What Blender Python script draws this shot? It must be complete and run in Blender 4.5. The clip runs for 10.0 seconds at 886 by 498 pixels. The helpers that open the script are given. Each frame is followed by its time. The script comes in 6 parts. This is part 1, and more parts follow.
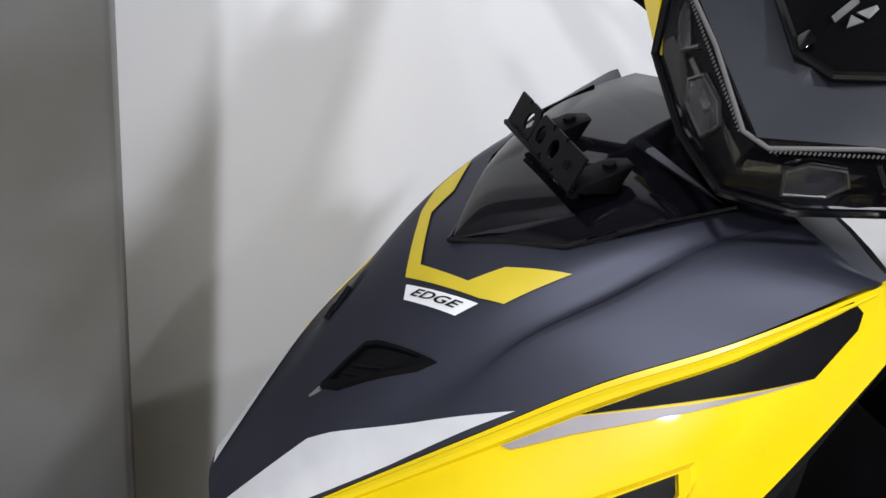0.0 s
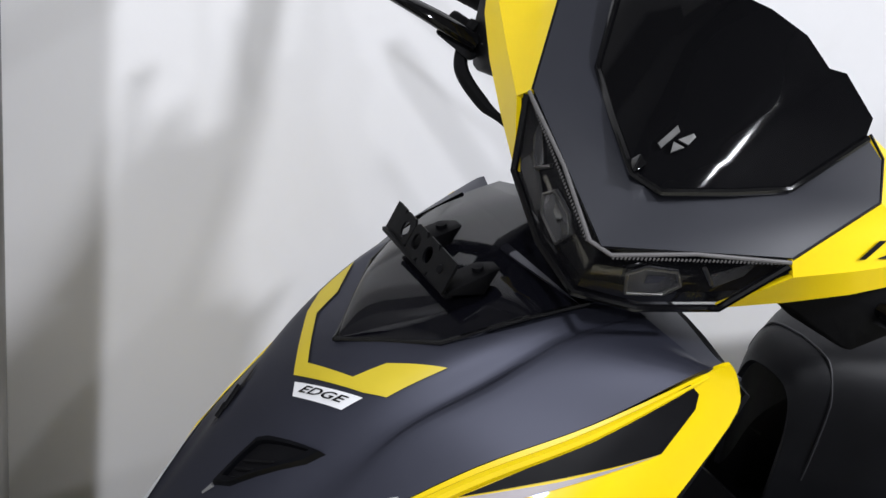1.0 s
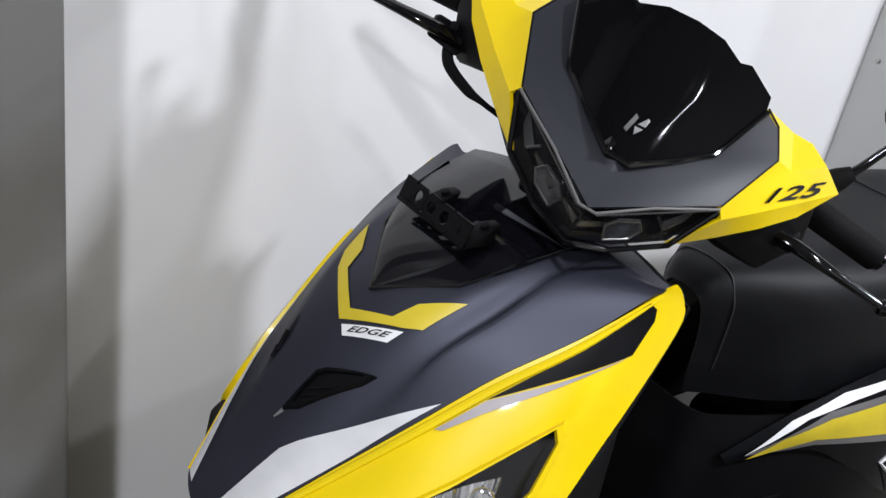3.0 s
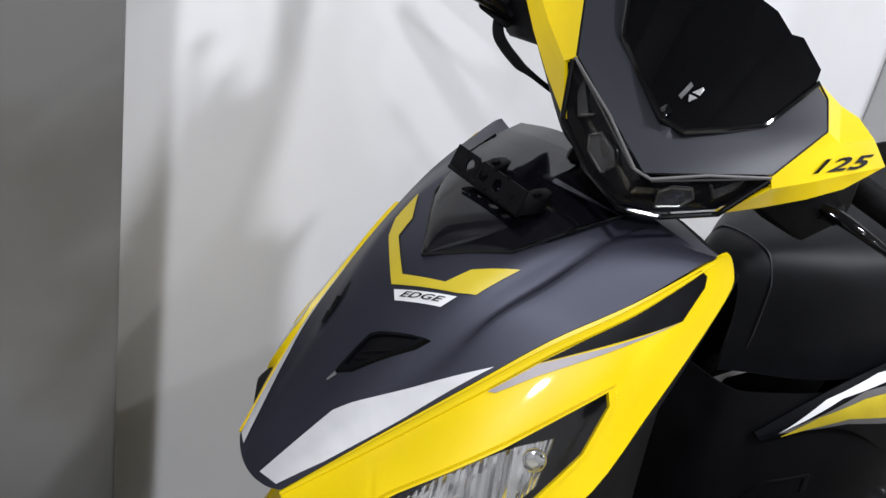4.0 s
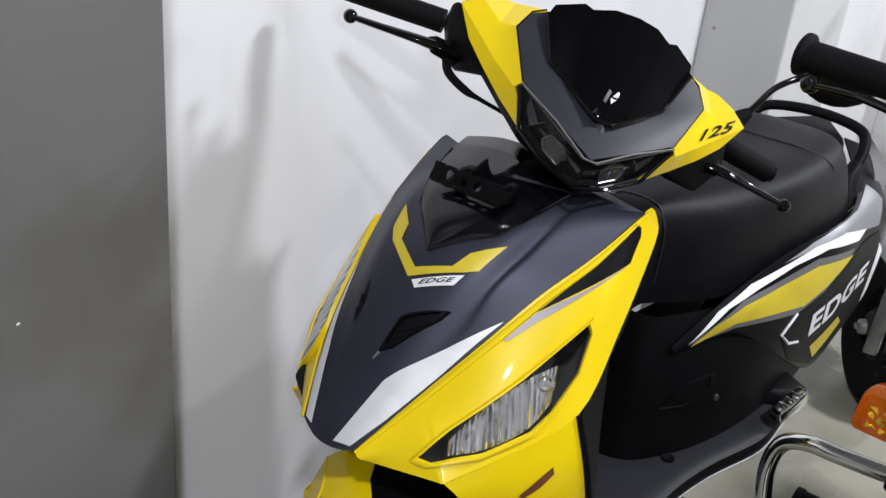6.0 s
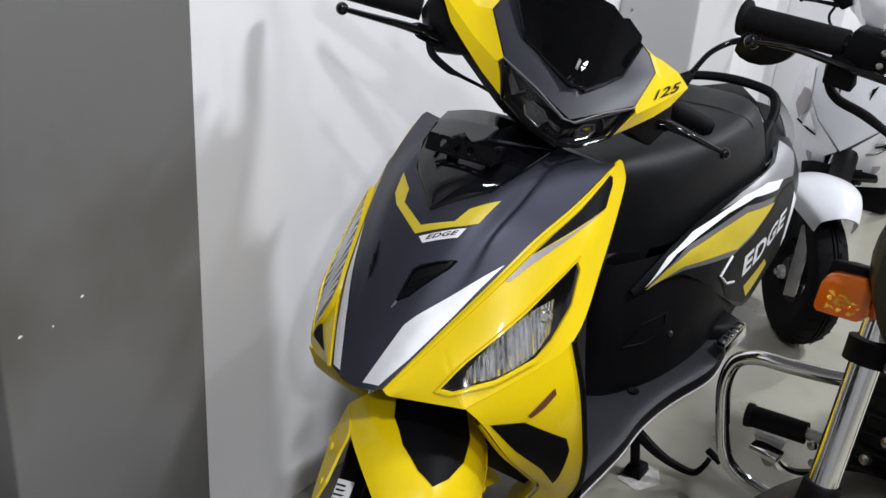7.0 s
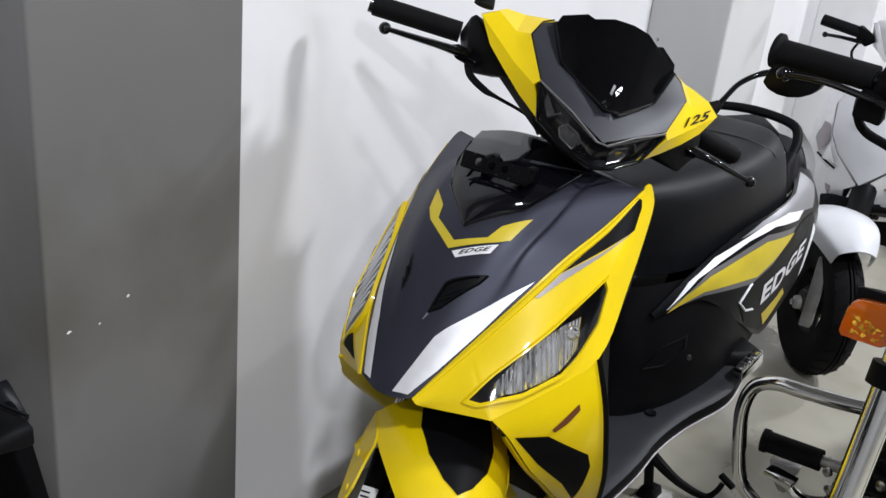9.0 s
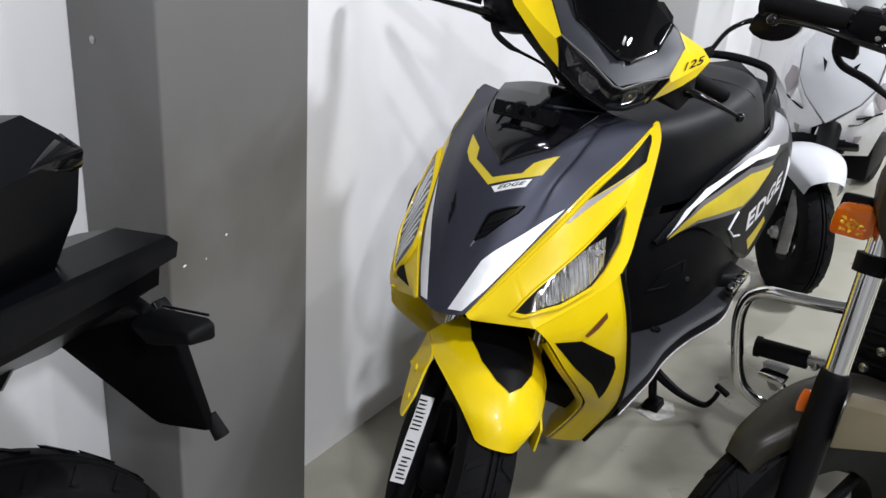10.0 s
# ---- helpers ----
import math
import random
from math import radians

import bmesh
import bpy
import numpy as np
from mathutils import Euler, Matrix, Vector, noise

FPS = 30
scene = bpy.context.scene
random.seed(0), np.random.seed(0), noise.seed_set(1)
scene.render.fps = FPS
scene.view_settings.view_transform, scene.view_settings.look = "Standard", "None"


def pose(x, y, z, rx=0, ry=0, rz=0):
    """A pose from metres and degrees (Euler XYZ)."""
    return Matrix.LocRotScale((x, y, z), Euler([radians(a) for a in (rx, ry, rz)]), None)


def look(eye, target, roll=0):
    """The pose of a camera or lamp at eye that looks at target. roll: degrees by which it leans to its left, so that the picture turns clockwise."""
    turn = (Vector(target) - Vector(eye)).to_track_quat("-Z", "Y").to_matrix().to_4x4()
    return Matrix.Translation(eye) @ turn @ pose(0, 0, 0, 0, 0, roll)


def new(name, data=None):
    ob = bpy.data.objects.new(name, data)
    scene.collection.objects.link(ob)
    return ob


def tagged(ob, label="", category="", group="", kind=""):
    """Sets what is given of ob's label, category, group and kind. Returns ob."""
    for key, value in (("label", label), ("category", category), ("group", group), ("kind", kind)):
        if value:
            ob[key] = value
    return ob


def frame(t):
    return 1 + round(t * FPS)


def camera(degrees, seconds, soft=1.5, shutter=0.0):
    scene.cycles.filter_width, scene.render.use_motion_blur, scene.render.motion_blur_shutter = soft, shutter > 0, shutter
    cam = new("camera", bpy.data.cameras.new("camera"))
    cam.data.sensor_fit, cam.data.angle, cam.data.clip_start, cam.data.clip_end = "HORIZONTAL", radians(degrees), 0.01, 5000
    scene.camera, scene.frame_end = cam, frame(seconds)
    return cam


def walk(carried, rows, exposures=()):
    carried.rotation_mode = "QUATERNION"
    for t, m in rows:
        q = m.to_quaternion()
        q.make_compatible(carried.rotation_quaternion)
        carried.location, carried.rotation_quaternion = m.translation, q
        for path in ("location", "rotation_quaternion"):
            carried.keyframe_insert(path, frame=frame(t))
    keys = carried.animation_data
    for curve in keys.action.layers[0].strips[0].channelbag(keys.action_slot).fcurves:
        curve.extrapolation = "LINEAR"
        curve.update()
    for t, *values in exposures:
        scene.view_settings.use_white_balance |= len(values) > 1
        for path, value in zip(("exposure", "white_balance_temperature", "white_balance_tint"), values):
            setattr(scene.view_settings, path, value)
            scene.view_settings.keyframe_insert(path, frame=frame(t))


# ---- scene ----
from mathutils.bvhtree import BVHTree

cam = camera(50.5, 10.0)
PATH = [
    (0, 0.5217, -0.0616, 1.0997, 60.06, -7.54, 71.66),
    (0.5, 0.5381, -0.0772, 1.1137, 63.46, -9.29, 67.89),
    (1, 0.5633, -0.0871, 1.137, 66.28, -9.73, 64.29),
    (1.5, 0.5785, -0.0995, 1.1798, 65.04, -8.55, 61.92),
    (2, 0.6092, -0.1599, 1.1883, 65.91, -8.77, 59.56),
    (2.5, 0.6254, -0.2672, 1.2027, 65.67, -8.54, 54.09),
    (2.7, 0.632, -0.271, 1.225, 63.69, -8.44, 54.72),
    (3.8, 0.639, -0.323, 1.199, 62.97, -12.25, 56.91),
    (4, 0.6371, -0.3285, 1.1937, 63.12, -10.11, 56.3),
    (4.5, 0.626, -0.4185, 1.2167, 62.86, -7.72, 53.82),
    (5, 0.6542, -0.5462, 1.2349, 63.56, -6.64, 46.47),
    (5.2, 0.675, -0.584, 1.252, 63.87, -6.65, 44.85),
    (6.3, 0.6953, -0.6797, 1.2723, 65.6, -4.59, 41.24),
    (6.5, 0.6904, -0.7349, 1.2714, 65.67, -4.11, 39.34),
    (7, 0.7041, -0.8458, 1.2718, 65.91, -3.88, 35.71),
    (7.5, 0.73, -0.9014, 1.2811, 66.09, -4.9, 35.49),
    (8, 0.7381, -0.9279, 1.2867, 66.81, -5.94, 35.72),
    (8.5, 0.7251, -0.9245, 1.28, 67.15, -6.05, 35.91),
    (9, 0.699, -0.8963, 1.2754, 67.09, -5.64, 37.06),
    (9.5, 0.7006, -1.0157, 1.2916, 66.13, -4.49, 37.03),
    (10, 0.718, -1.1425, 1.3021, 65.29, -3.9, 33.91),
]
EXPOSURE = [(0.0, 0.04), (1.0, -0.03), (2.5, -0.08), (4.5, -0.04), (5.2, -0.05), (6.5, -0.16), (7.5, -0.14), (9.0, -0.11), (10.0, 0.06)]
walk(cam, [(r[0], pose(*r[1:])) for r in PATH], EXPOSURE)

# ---- light ----
world = bpy.data.worlds.new("room_world")
scene.world = world
world.use_nodes = True
world.node_tree.nodes["Background"].inputs[0].default_value = (0.9, 0.95, 1.0, 1)
world.node_tree.nodes["Background"].inputs[1].default_value = 0.025
scene.view_settings.exposure = 0.0


def area_lamp(name, x, y, z, size, watts, colour=(1.0, 0.97, 0.92), target=None):
    data = bpy.data.lights.new(name, "AREA")
    data.shape, data.size, data.energy, data.color = "DISK", size, watts, colour
    ob = new(name, data)
    ob.matrix_world = look((x, y, z), target or (x, y + 0.001, 0))
    return ob


TUBE = (0.935, 0.957, 1.03)
area_lamp("ceiling_lamp_main", 1.63, 1.57, 2.70, 0.30, 88, TUBE)
area_lamp("ceiling_lamp_front", 0.90, -0.86, 2.70, 0.18, 34, TUBE)
# Unseen fill lamp, added to brighten the wall beside the near pillar.
area_lamp("fill_lamp_back", 2.40, -1.93, 2.70, 0.20, 68, TUBE)
area_lamp("ceiling_lamp_side", 2.9, 0.9, 2.70, 0.18, 20, TUBE)
area_lamp("ceiling_lamp_side", 3.6, 1.8, 2.70, 0.18, 32, TUBE)
area_lamp("ceiling_lamp_far", 1.6, 4.4, 2.70, 0.22, 95, TUBE)

# ---- materials ----


def material(name, base, rough=0.5, metal=0.0, vary=0.08, scale=6.0, bump=0.0, bump_scale=300.0, coat=0.0, rough_vary=0.1, spec=0.5, stain=None, alpha=1.0, trans=0.0):
    """A principled material with two scales of variation and fine relief."""
    m = bpy.data.materials.new(name)
    m.use_nodes = True
    nt = m.node_tree
    b = nt.nodes["Principled BSDF"]
    tc = nt.nodes.new("ShaderNodeTexCoord")
    n1 = nt.nodes.new("ShaderNodeTexNoise")
    n1.inputs["Scale"].default_value, n1.inputs["Detail"].default_value = scale, 5
    nt.links.new(tc.outputs["Object"], n1.inputs["Vector"])
    ramp = nt.nodes.new("ShaderNodeValToRGB")
    lo = [max(0, c * (1 - vary)) for c in base]
    hi = [min(1, c * (1 + vary)) for c in base]
    ramp.color_ramp.elements[0].position, ramp.color_ramp.elements[1].position = 0.3, 0.7
    ramp.color_ramp.elements[0].color, ramp.color_ramp.elements[1].color = (*lo, 1), (*hi, 1)
    nt.links.new(n1.outputs["Fac"], ramp.inputs["Fac"])
    out = ramp.outputs["Color"]
    if stain:
        colour, amount, sc = stain
        n3 = nt.nodes.new("ShaderNodeTexNoise")
        n3.inputs["Scale"].default_value, n3.inputs["Detail"].default_value = sc, 8
        nt.links.new(tc.outputs["Object"], n3.inputs["Vector"])
        mr = nt.nodes.new("ShaderNodeMapRange")
        mr.inputs["From Min"].default_value, mr.inputs["From Max"].default_value = 0.5, 0.75
        mr.inputs["To Max"].default_value = amount
        nt.links.new(n3.outputs["Fac"], mr.inputs["Value"])
        mix = nt.nodes.new("ShaderNodeMix")
        mix.data_type = "RGBA"
        nt.links.new(mr.outputs["Result"], mix.inputs["Factor"])
        nt.links.new(out, mix.inputs["A"])
        mix.inputs["B"].default_value = (*colour, 1)
        out = mix.outputs["Result"]
    nt.links.new(out, b.inputs["Base Color"])
    n2 = nt.nodes.new("ShaderNodeTexNoise")
    n2.inputs["Scale"].default_value, n2.inputs["Detail"].default_value = bump_scale, 3
    nt.links.new(tc.outputs["Object"], n2.inputs["Vector"])
    rr = nt.nodes.new("ShaderNodeMapRange")
    rr.inputs["To Min"].default_value, rr.inputs["To Max"].default_value = max(0.02, rough * (1 - rough_vary)), min(1, rough * (1 + rough_vary))
    nt.links.new(n1.outputs["Fac"], rr.inputs["Value"])
    nt.links.new(rr.outputs["Result"], b.inputs["Roughness"])
    if bump:
        bp = nt.nodes.new("ShaderNodeBump")
        bp.inputs["Strength"].default_value, bp.inputs["Distance"].default_value = bump, 0.001
        nt.links.new(n2.outputs["Fac"], bp.inputs["Height"])
        nt.links.new(bp.outputs["Normal"], b.inputs["Normal"])
    b.inputs["Metallic"].default_value = metal
    b.inputs["Coat Weight"].default_value, b.inputs["Coat Roughness"].default_value = coat, 0.05
    b.inputs["Specular IOR Level"].default_value = spec
    b.inputs["Transmission Weight"].default_value = trans
    b.inputs["Alpha"].default_value = alpha
    return m


YELLOW = material("yellow_paint", (0.81, 0.590, 0.002), 0.36, 0.0, 0.04, 9, 0.02, 500, coat=0.22, spec=0.32)
MATTE = material("matte_grey_paint", (0.037, 0.039, 0.056), 0.46, 0.6, 0.08, 14, 0.03, 1200)
PLASTIC = material("black_textured_plastic", (0.003, 0.003, 0.0036), 0.52, 0, 0.15, 20, 0.15, 900, spec=0.09)
GLOSS = material("gloss_black_plastic", (0.003, 0.003, 0.0035), 0.08, 0, 0.1, 5, spec=0.4)
SCREEN_BLACK = material("black_screen_plastic", (0.003, 0.003, 0.0036), 0.06, 0, 0.1, 5, spec=0.11)
COWL = material("charcoal_cowl_paint", (0.016, 0.017, 0.023), 0.46, 0.1, 0.08, 14, 0.03, 1200, spec=0.35)
SMOKED = material("smoked_clear_plastic", (0.004, 0.004, 0.006), 0.04, 0, 0.02, 5, alpha=0.78)
CLEAR = material("tinted_lamp_lens", (0.010, 0.010, 0.012), 0.03, 0, 0.02, 5, alpha=0.22)
RUBBER = material("rubber", (0.005, 0.005, 0.0055), 0.7, 0, 0.2, 25, 0.3, 500, spec=0.1)
VINYL = material("black_vinyl", (0.0055, 0.0057, 0.007), 0.48, 0, 0.1, 30, 0.2, 1400, spec=0.19)
CHROME = material("chrome", (0.75, 0.75, 0.74), 0.12, 1.0, 0.05, 12)
STEEL = material("brushed_steel", (0.45, 0.44, 0.42), 0.28, 1.0, 0.12, 30)
SILVER = material("silver_decal", (0.80, 0.80, 0.82), 0.38, 0.4, 0.04, 40)
WHITE_DECAL = material("white_decal", (0.82, 0.82, 0.83), 0.35, 0, 0.03, 40)
GREY_DECAL = material("grey_decal", (0.32, 0.29, 0.30), 0.4, 0.1, 0.05, 40)
BLACK_DECAL = material("black_decal", (0.004, 0.004, 0.005), 0.45, 0, 0.1, 40, spec=0.1)
DULL_YELLOW = material("gold_decal", (0.60, 0.465, 0.025), 0.42, 0.0, 0.04, 40)
WALL = material("painted_wall", (0.79, 0.785, 0.79), 0.55, 0, 0.05, 1.6, 0.12, 90, stain=((0.60, 0.59, 0.56), 0.50, 3.0))
PANEL = material("grey_painted_pillar", (0.140, 0.138, 0.134), 0.48, 0, 0.10, 1.6, 0.05, 200, stain=((0.070, 0.064, 0.048), 0.85, 2.6))
# The olive mottling holds faint stains and also paints in soft reflections.
FLOOR = material("polished_floor", (0.34, 0.326, 0.266), 0.28, 0, 0.06, 3, 0.03, 80, stain=((0.22, 0.205, 0.145), 0.6, 5))
CEIL = material("ceiling_paint", (0.24, 0.24, 0.24), 0.8, 0, 0.04, 2, 0.05, 80)
PALE_GREY = material("pale_grey_pillar_paint", (0.56, 0.56, 0.55), 0.5, 0, 0.06, 1.6, 0.1, 120, stain=((0.34, 0.33, 0.31), 0.4, 3.0))
WHITE_PAINT = material("white_paint", (0.57, 0.58, 0.60), 0.3, 0, 0.03, 9, coat=0.4)
GREY_PAINT = material("silver_grey_plastic", (0.24, 0.24, 0.25), 0.4, 0.4, 0.06, 14)
OLIVE = material("olive_paint", (0.017, 0.015, 0.010), 0.38, 0.0, 0.08, 10, spec=0.25)
AMBER = material("amber_lens", (1.0, 0.20, 0.006), 0.10, 0, 0.08, 60, 0.2, 150, trans=0.6)
LENS_GREY = material("lamp_reflector", (0.80, 0.80, 0.80), 0.08, 0.95, 0.1, 60, 0.2, 60)
GLASS = material("clear_lens", (0.95, 0.95, 0.95), 0.03, 0, 0.01, 5, trans=1.0)
PAPER = material("white_label", (0.78, 0.78, 0.78), 0.5, 0, 0.04, 50)
RED_MARK = material("bronze_emblem", (0.20, 0.07, 0.03), 0.3, 0.4, 0.1, 50)

GLASS_DARK = material("smoked_projector", (0.27, 0.27, 0.28), 0.14, 0.7, 0.3, 60, 0.3, 100)
BRASS = material("brass_tint_reflector", (0.42, 0.40, 0.34), 0.18, 0.9, 0.3, 60, 0.3, 100)
SEAM = material("seam_thread", (0.020, 0.020, 0.023), 0.6, 0, 0.2, 80)
FLOORMAT = material("dark_grey_mat", (0.016, 0.0165, 0.020), 0.5, 0, 0.12, 20, 0.2, 700, spec=0.25)

ENGINE = material("black_engine_paint", (0.005, 0.005, 0.0055), 0.45, 0.0, 0.3, 30, 0.3, 300, spec=0.2)
DEEP = material("deep_black_plastic", (0.002, 0.002, 0.0024), 0.6, 0, 0.15, 20, 0.1, 900, spec=0.03)
SATIN = material("satin_black_plastic", (0.003, 0.0032, 0.0043), 0.30, 0, 0.15, 25, 0.1, 900, spec=0.11)
TAN = material("tan_painted_metal", (0.16, 0.135, 0.085), 0.4, 0.2, 0.08, 20)
BULB_GLINT = material("amber_bulb_glint", (1.0, 0.56, 0.05), 0.12, 0.7, 0.1, 60)
EMBLEM = material("dull_metal_emblem", (0.34, 0.34, 0.34), 0.3, 0.9, 0.1, 60)
CHIP = material("pale_primer", (0.6, 0.6, 0.58), 0.7, 0, 0.1, 90)
CAST = material("cast_alloy", (0.42, 0.41, 0.40), 0.42, 0.6, 0.12, 40, 0.2, 300)
FILM = material("thin_plastic_film", (0.55, 0.54, 0.50), 0.2, 0, 0.2, 60, 0.5, 60)

# Grey for the unseen walls, chosen to cut bounced light and deepen blacks.
DIM_WALL = material("grey_wall_paint", (0.30, 0.30, 0.30), 0.7, 0, 0.05, 1.3, 0.1, 120)
DARK_GREY = material("dark_grey_decal", (0.13, 0.125, 0.125), 0.4, 0.1, 0.05, 40)

# ---- mesh tools ----


def part(name, bm, mat, parent=None, label="", smooth=True, at=None, sharp=38):
    """Links a bmesh, given in room coordinates, as one mesh object under a thing or a part."""
    me = bpy.data.meshes.new(name)
    bmesh.ops.recalc_face_normals(bm, faces=bm.faces)
    base = Vector((0, 0, 0))
    p = parent
    while p is not None:
        base += p.location
        p = p.parent
    if parent is None and at is not None:
        base = Vector(at)
    bmesh.ops.translate(bm, verts=bm.verts, vec=-base)
    bm.to_mesh(me)
    bm.free()
    me.materials.append(mat)
    if smooth:
        me.polygons.foreach_set("use_smooth", [True] * len(me.polygons))
        me.set_sharp_from_angle(angle=radians(sharp))
    ob = new(name, me)
    if parent is not None:
        ob.parent = parent
    elif at is not None:
        ob.location = at
    if label:
        ob["label"] = label
    return ob


def thing(name, at, label, category, group="", kind=""):
    ob = new(name)
    ob.location = at
    ob.empty_display_size = 0.1
    return tagged(ob, label, category, group, kind)


def curve_points(pts, n, lin=False):
    """Points along a smooth line through pts, n steps a span."""
    pts = [Vector(p) for p in pts]
    out = []
    for i in range(len(pts) - 1):
        a, b, c, d = pts[max(i - 1, 0)], pts[i], pts[i + 1], pts[min(i + 2, len(pts) - 1)]
        for k in range(n):
            t = k / n
            if lin:
                out.append(b.lerp(c, t))
            else:
                out.append(0.5 * (2 * b + (c - a) * t + (2 * a - 5 * b + 4 * c - d) * t * t + (3 * b - a - 3 * c + d) * t ** 3))
    return out + [pts[-1]]


def net(rows, nu=4, nv=4, lin_u=False, lin_v=False):
    dense = [curve_points(r, nu, lin_u) for r in rows]
    cols = [curve_points([r[j] for r in dense], nv, lin_v) for j in range(len(dense[0]))]
    return [[cols[j][i] for j in range(len(cols))] for i in range(len(cols[0]))]


def shell(rows, nu=4, nv=4, thick=0.003, lin_u=False, lin_v=False, closed=False, flip=False):
    """A curved sheet through rows of points, with thickness. closed: each row is a loop."""
    rows = [list(r) + ([r[0]] if closed else []) for r in rows]
    g = net(rows, nu, nv, lin_u, lin_v)
    if closed:
        g = [r[:-1] for r in g]
    ni, nj = len(g), len(g[0])
    bm = bmesh.new()
    vs = [[bm.verts.new(p) for p in r] for r in g]
    for i in range(ni - 1):
        for j in range(nj if closed else nj - 1):
            q = [vs[i][j], vs[i][(j + 1) % nj], vs[i + 1][(j + 1) % nj], vs[i + 1][j]]
            bm.faces.new(q)
    bmesh.ops.remove_doubles(bm, verts=bm.verts, dist=1e-5)
    bm.normal_update()
    if thick:
        bmesh.ops.recalc_face_normals(bm, faces=bm.faces)
        if flip:
            bmesh.ops.reverse_faces(bm, faces=bm.faces)
        bm.normal_update()
        bmesh.ops.solidify(bm, geom=list(bm.faces), thickness=thick)
    return bm


def mirrored(rows):
    """Rows that start at x = 0, carried over to the other side too."""
    return [[Vector((-p[0], p[1], p[2])) for p in reversed(r[1:])] + [Vector(p) for p in r] for r in rows]


def tube(pts, radius, n=8, seg=10, lin=False, flat=1.0):
    """A round bar along a line of points; radius may be a list."""
    line = curve_points(pts, n, lin) if len(pts) > 2 else [Vector(p) for p in pts]
    bm = bmesh.new()
    rings = []
    up = Vector((0.1, 0.2, 1)).normalized()
    for i, p in enumerate(line):
        d = (line[min(i + 1, len(line) - 1)] - line[max(i - 1, 0)]).normalized()
        u = (up - d * up.dot(d))
        u = u.normalized() if u.length > 1e-4 else d.orthogonal().normalized()
        up = u
        w = d.cross(u)
        if isinstance(radius, (list, tuple)):
            f = i / max(1, len(line) - 1) * (len(radius) - 1)
            k = min(int(f), len(radius) - 2)
            r = radius[k] + (radius[k + 1] - radius[k]) * (f - k)
        else:
            r = radius
        rings.append([bm.verts.new(p + r * (math.cos(a) * u * flat + math.sin(a) * w)) for a in [2 * math.pi * s / seg for s in range(seg)]])
    for a, b in zip(rings, rings[1:]):
        for s in range(seg):
            bm.faces.new((a[s], a[(s + 1) % seg], b[(s + 1) % seg], b[s]))
    bm.faces.new(rings[0][::-1])
    bm.faces.new(rings[-1])
    return bm


def lathe(profile, centre, axis, n=40, close=True):
    """Turns (radius, along) pairs round an axis."""
    z = Vector(axis).normalized()
    u = z.orthogonal().normalized()
    w = z.cross(u)
    c = Vector(centre)
    bm = bmesh.new()
    rings = [[bm.verts.new(c + z * h + r * (math.cos(2 * math.pi * s / n) * u + math.sin(2 * math.pi * s / n) * w)) for s in range(n)] for r, h in profile]
    pairs = list(zip(rings, rings[1:])) + ([(rings[-1], rings[0])] if close else [])
    for a, b in pairs:
        for s in range(n):
            bm.faces.new((a[s], a[(s + 1) % n], b[(s + 1) % n], b[s]))
    if not close:
        bm.faces.new(rings[0][::-1])
        bm.faces.new(rings[-1])
    return bm


def box(x0, x1, y0, y1, z0, z1, bevel=0.0, m=None):
    bm = bmesh.new()
    bmesh.ops.create_cube(bm, size=1)
    for v in bm.verts:
        v.co = Vector((x0 + (v.co.x + 0.5) * (x1 - x0), y0 + (v.co.y + 0.5) * (y1 - y0), z0 + (v.co.z + 0.5) * (z1 - z0)))
    if bevel:
        bmesh.ops.bevel(bm, geom=list(bm.edges), offset=bevel, segments=2, affect="EDGES", profile=0.5)
    if m is not None:
        bmesh.ops.transform(bm, matrix=m, verts=bm.verts)
    return bm


def prism(outline, axis_vec, bevel=0.0):
    """A closed outline in space, drawn out along a vector."""
    bm = bmesh.new()
    f = bm.faces.new([bm.verts.new(p) for p in outline])
    r = bmesh.ops.extrude_face_region(bm, geom=[f])
    bmesh.ops.translate(bm, verts=[v for v in r["geom"] if isinstance(v, bmesh.types.BMVert)], vec=Vector(axis_vec))
    bmesh.ops.recalc_face_normals(bm, faces=bm.faces)
    if bevel:
        bmesh.ops.bevel(bm, geom=list(bm.edges), offset=bevel, segments=2, affect="EDGES", profile=0.5)
    return bm


def facets(verts, faces, thick=0.004):
    """A folded sheet of faces between named corners, with a thickness."""
    bm = bmesh.new()
    v = {k: bm.verts.new(p) for k, p in verts.items()}
    for f in faces:
        bm.faces.new([v[k] for k in f.split()])
    bmesh.ops.recalc_face_normals(bm, faces=bm.faces)
    bm.normal_update()
    bmesh.ops.solidify(bm, geom=list(bm.faces), thickness=thick)
    return bm


def both(right, faces, shared=()):
    """Corners of the right half and their mirror images, and the faces of both halves."""
    verts = dict(right)
    verts.update({k + "_": (-p[0], p[1], p[2]) for k, p in right.items() if k not in shared})
    other = [" ".join(k if k in shared else k + "_" for k in reversed(f.split())) for f in faces]
    return verts, list(faces) + other


def join(*bms):
    """Several meshes as one."""
    out = bms[0]
    for b in bms[1:]:
        me = bpy.data.meshes.new("tmp")
        b.to_mesh(me)
        b.free()
        out.from_mesh(me)
        bpy.data.meshes.remove(me)
    return out


def tree_of(ob):
    """A search tree of an object's surface in room coordinates."""
    base = Vector((0, 0, 0))
    p = ob
    while p is not None:
        base += p.location
        p = p.parent
    me = ob.data
    return BVHTree.FromPolygons([v.co + base for v in me.vertices], [list(f.vertices) for f in me.polygons])


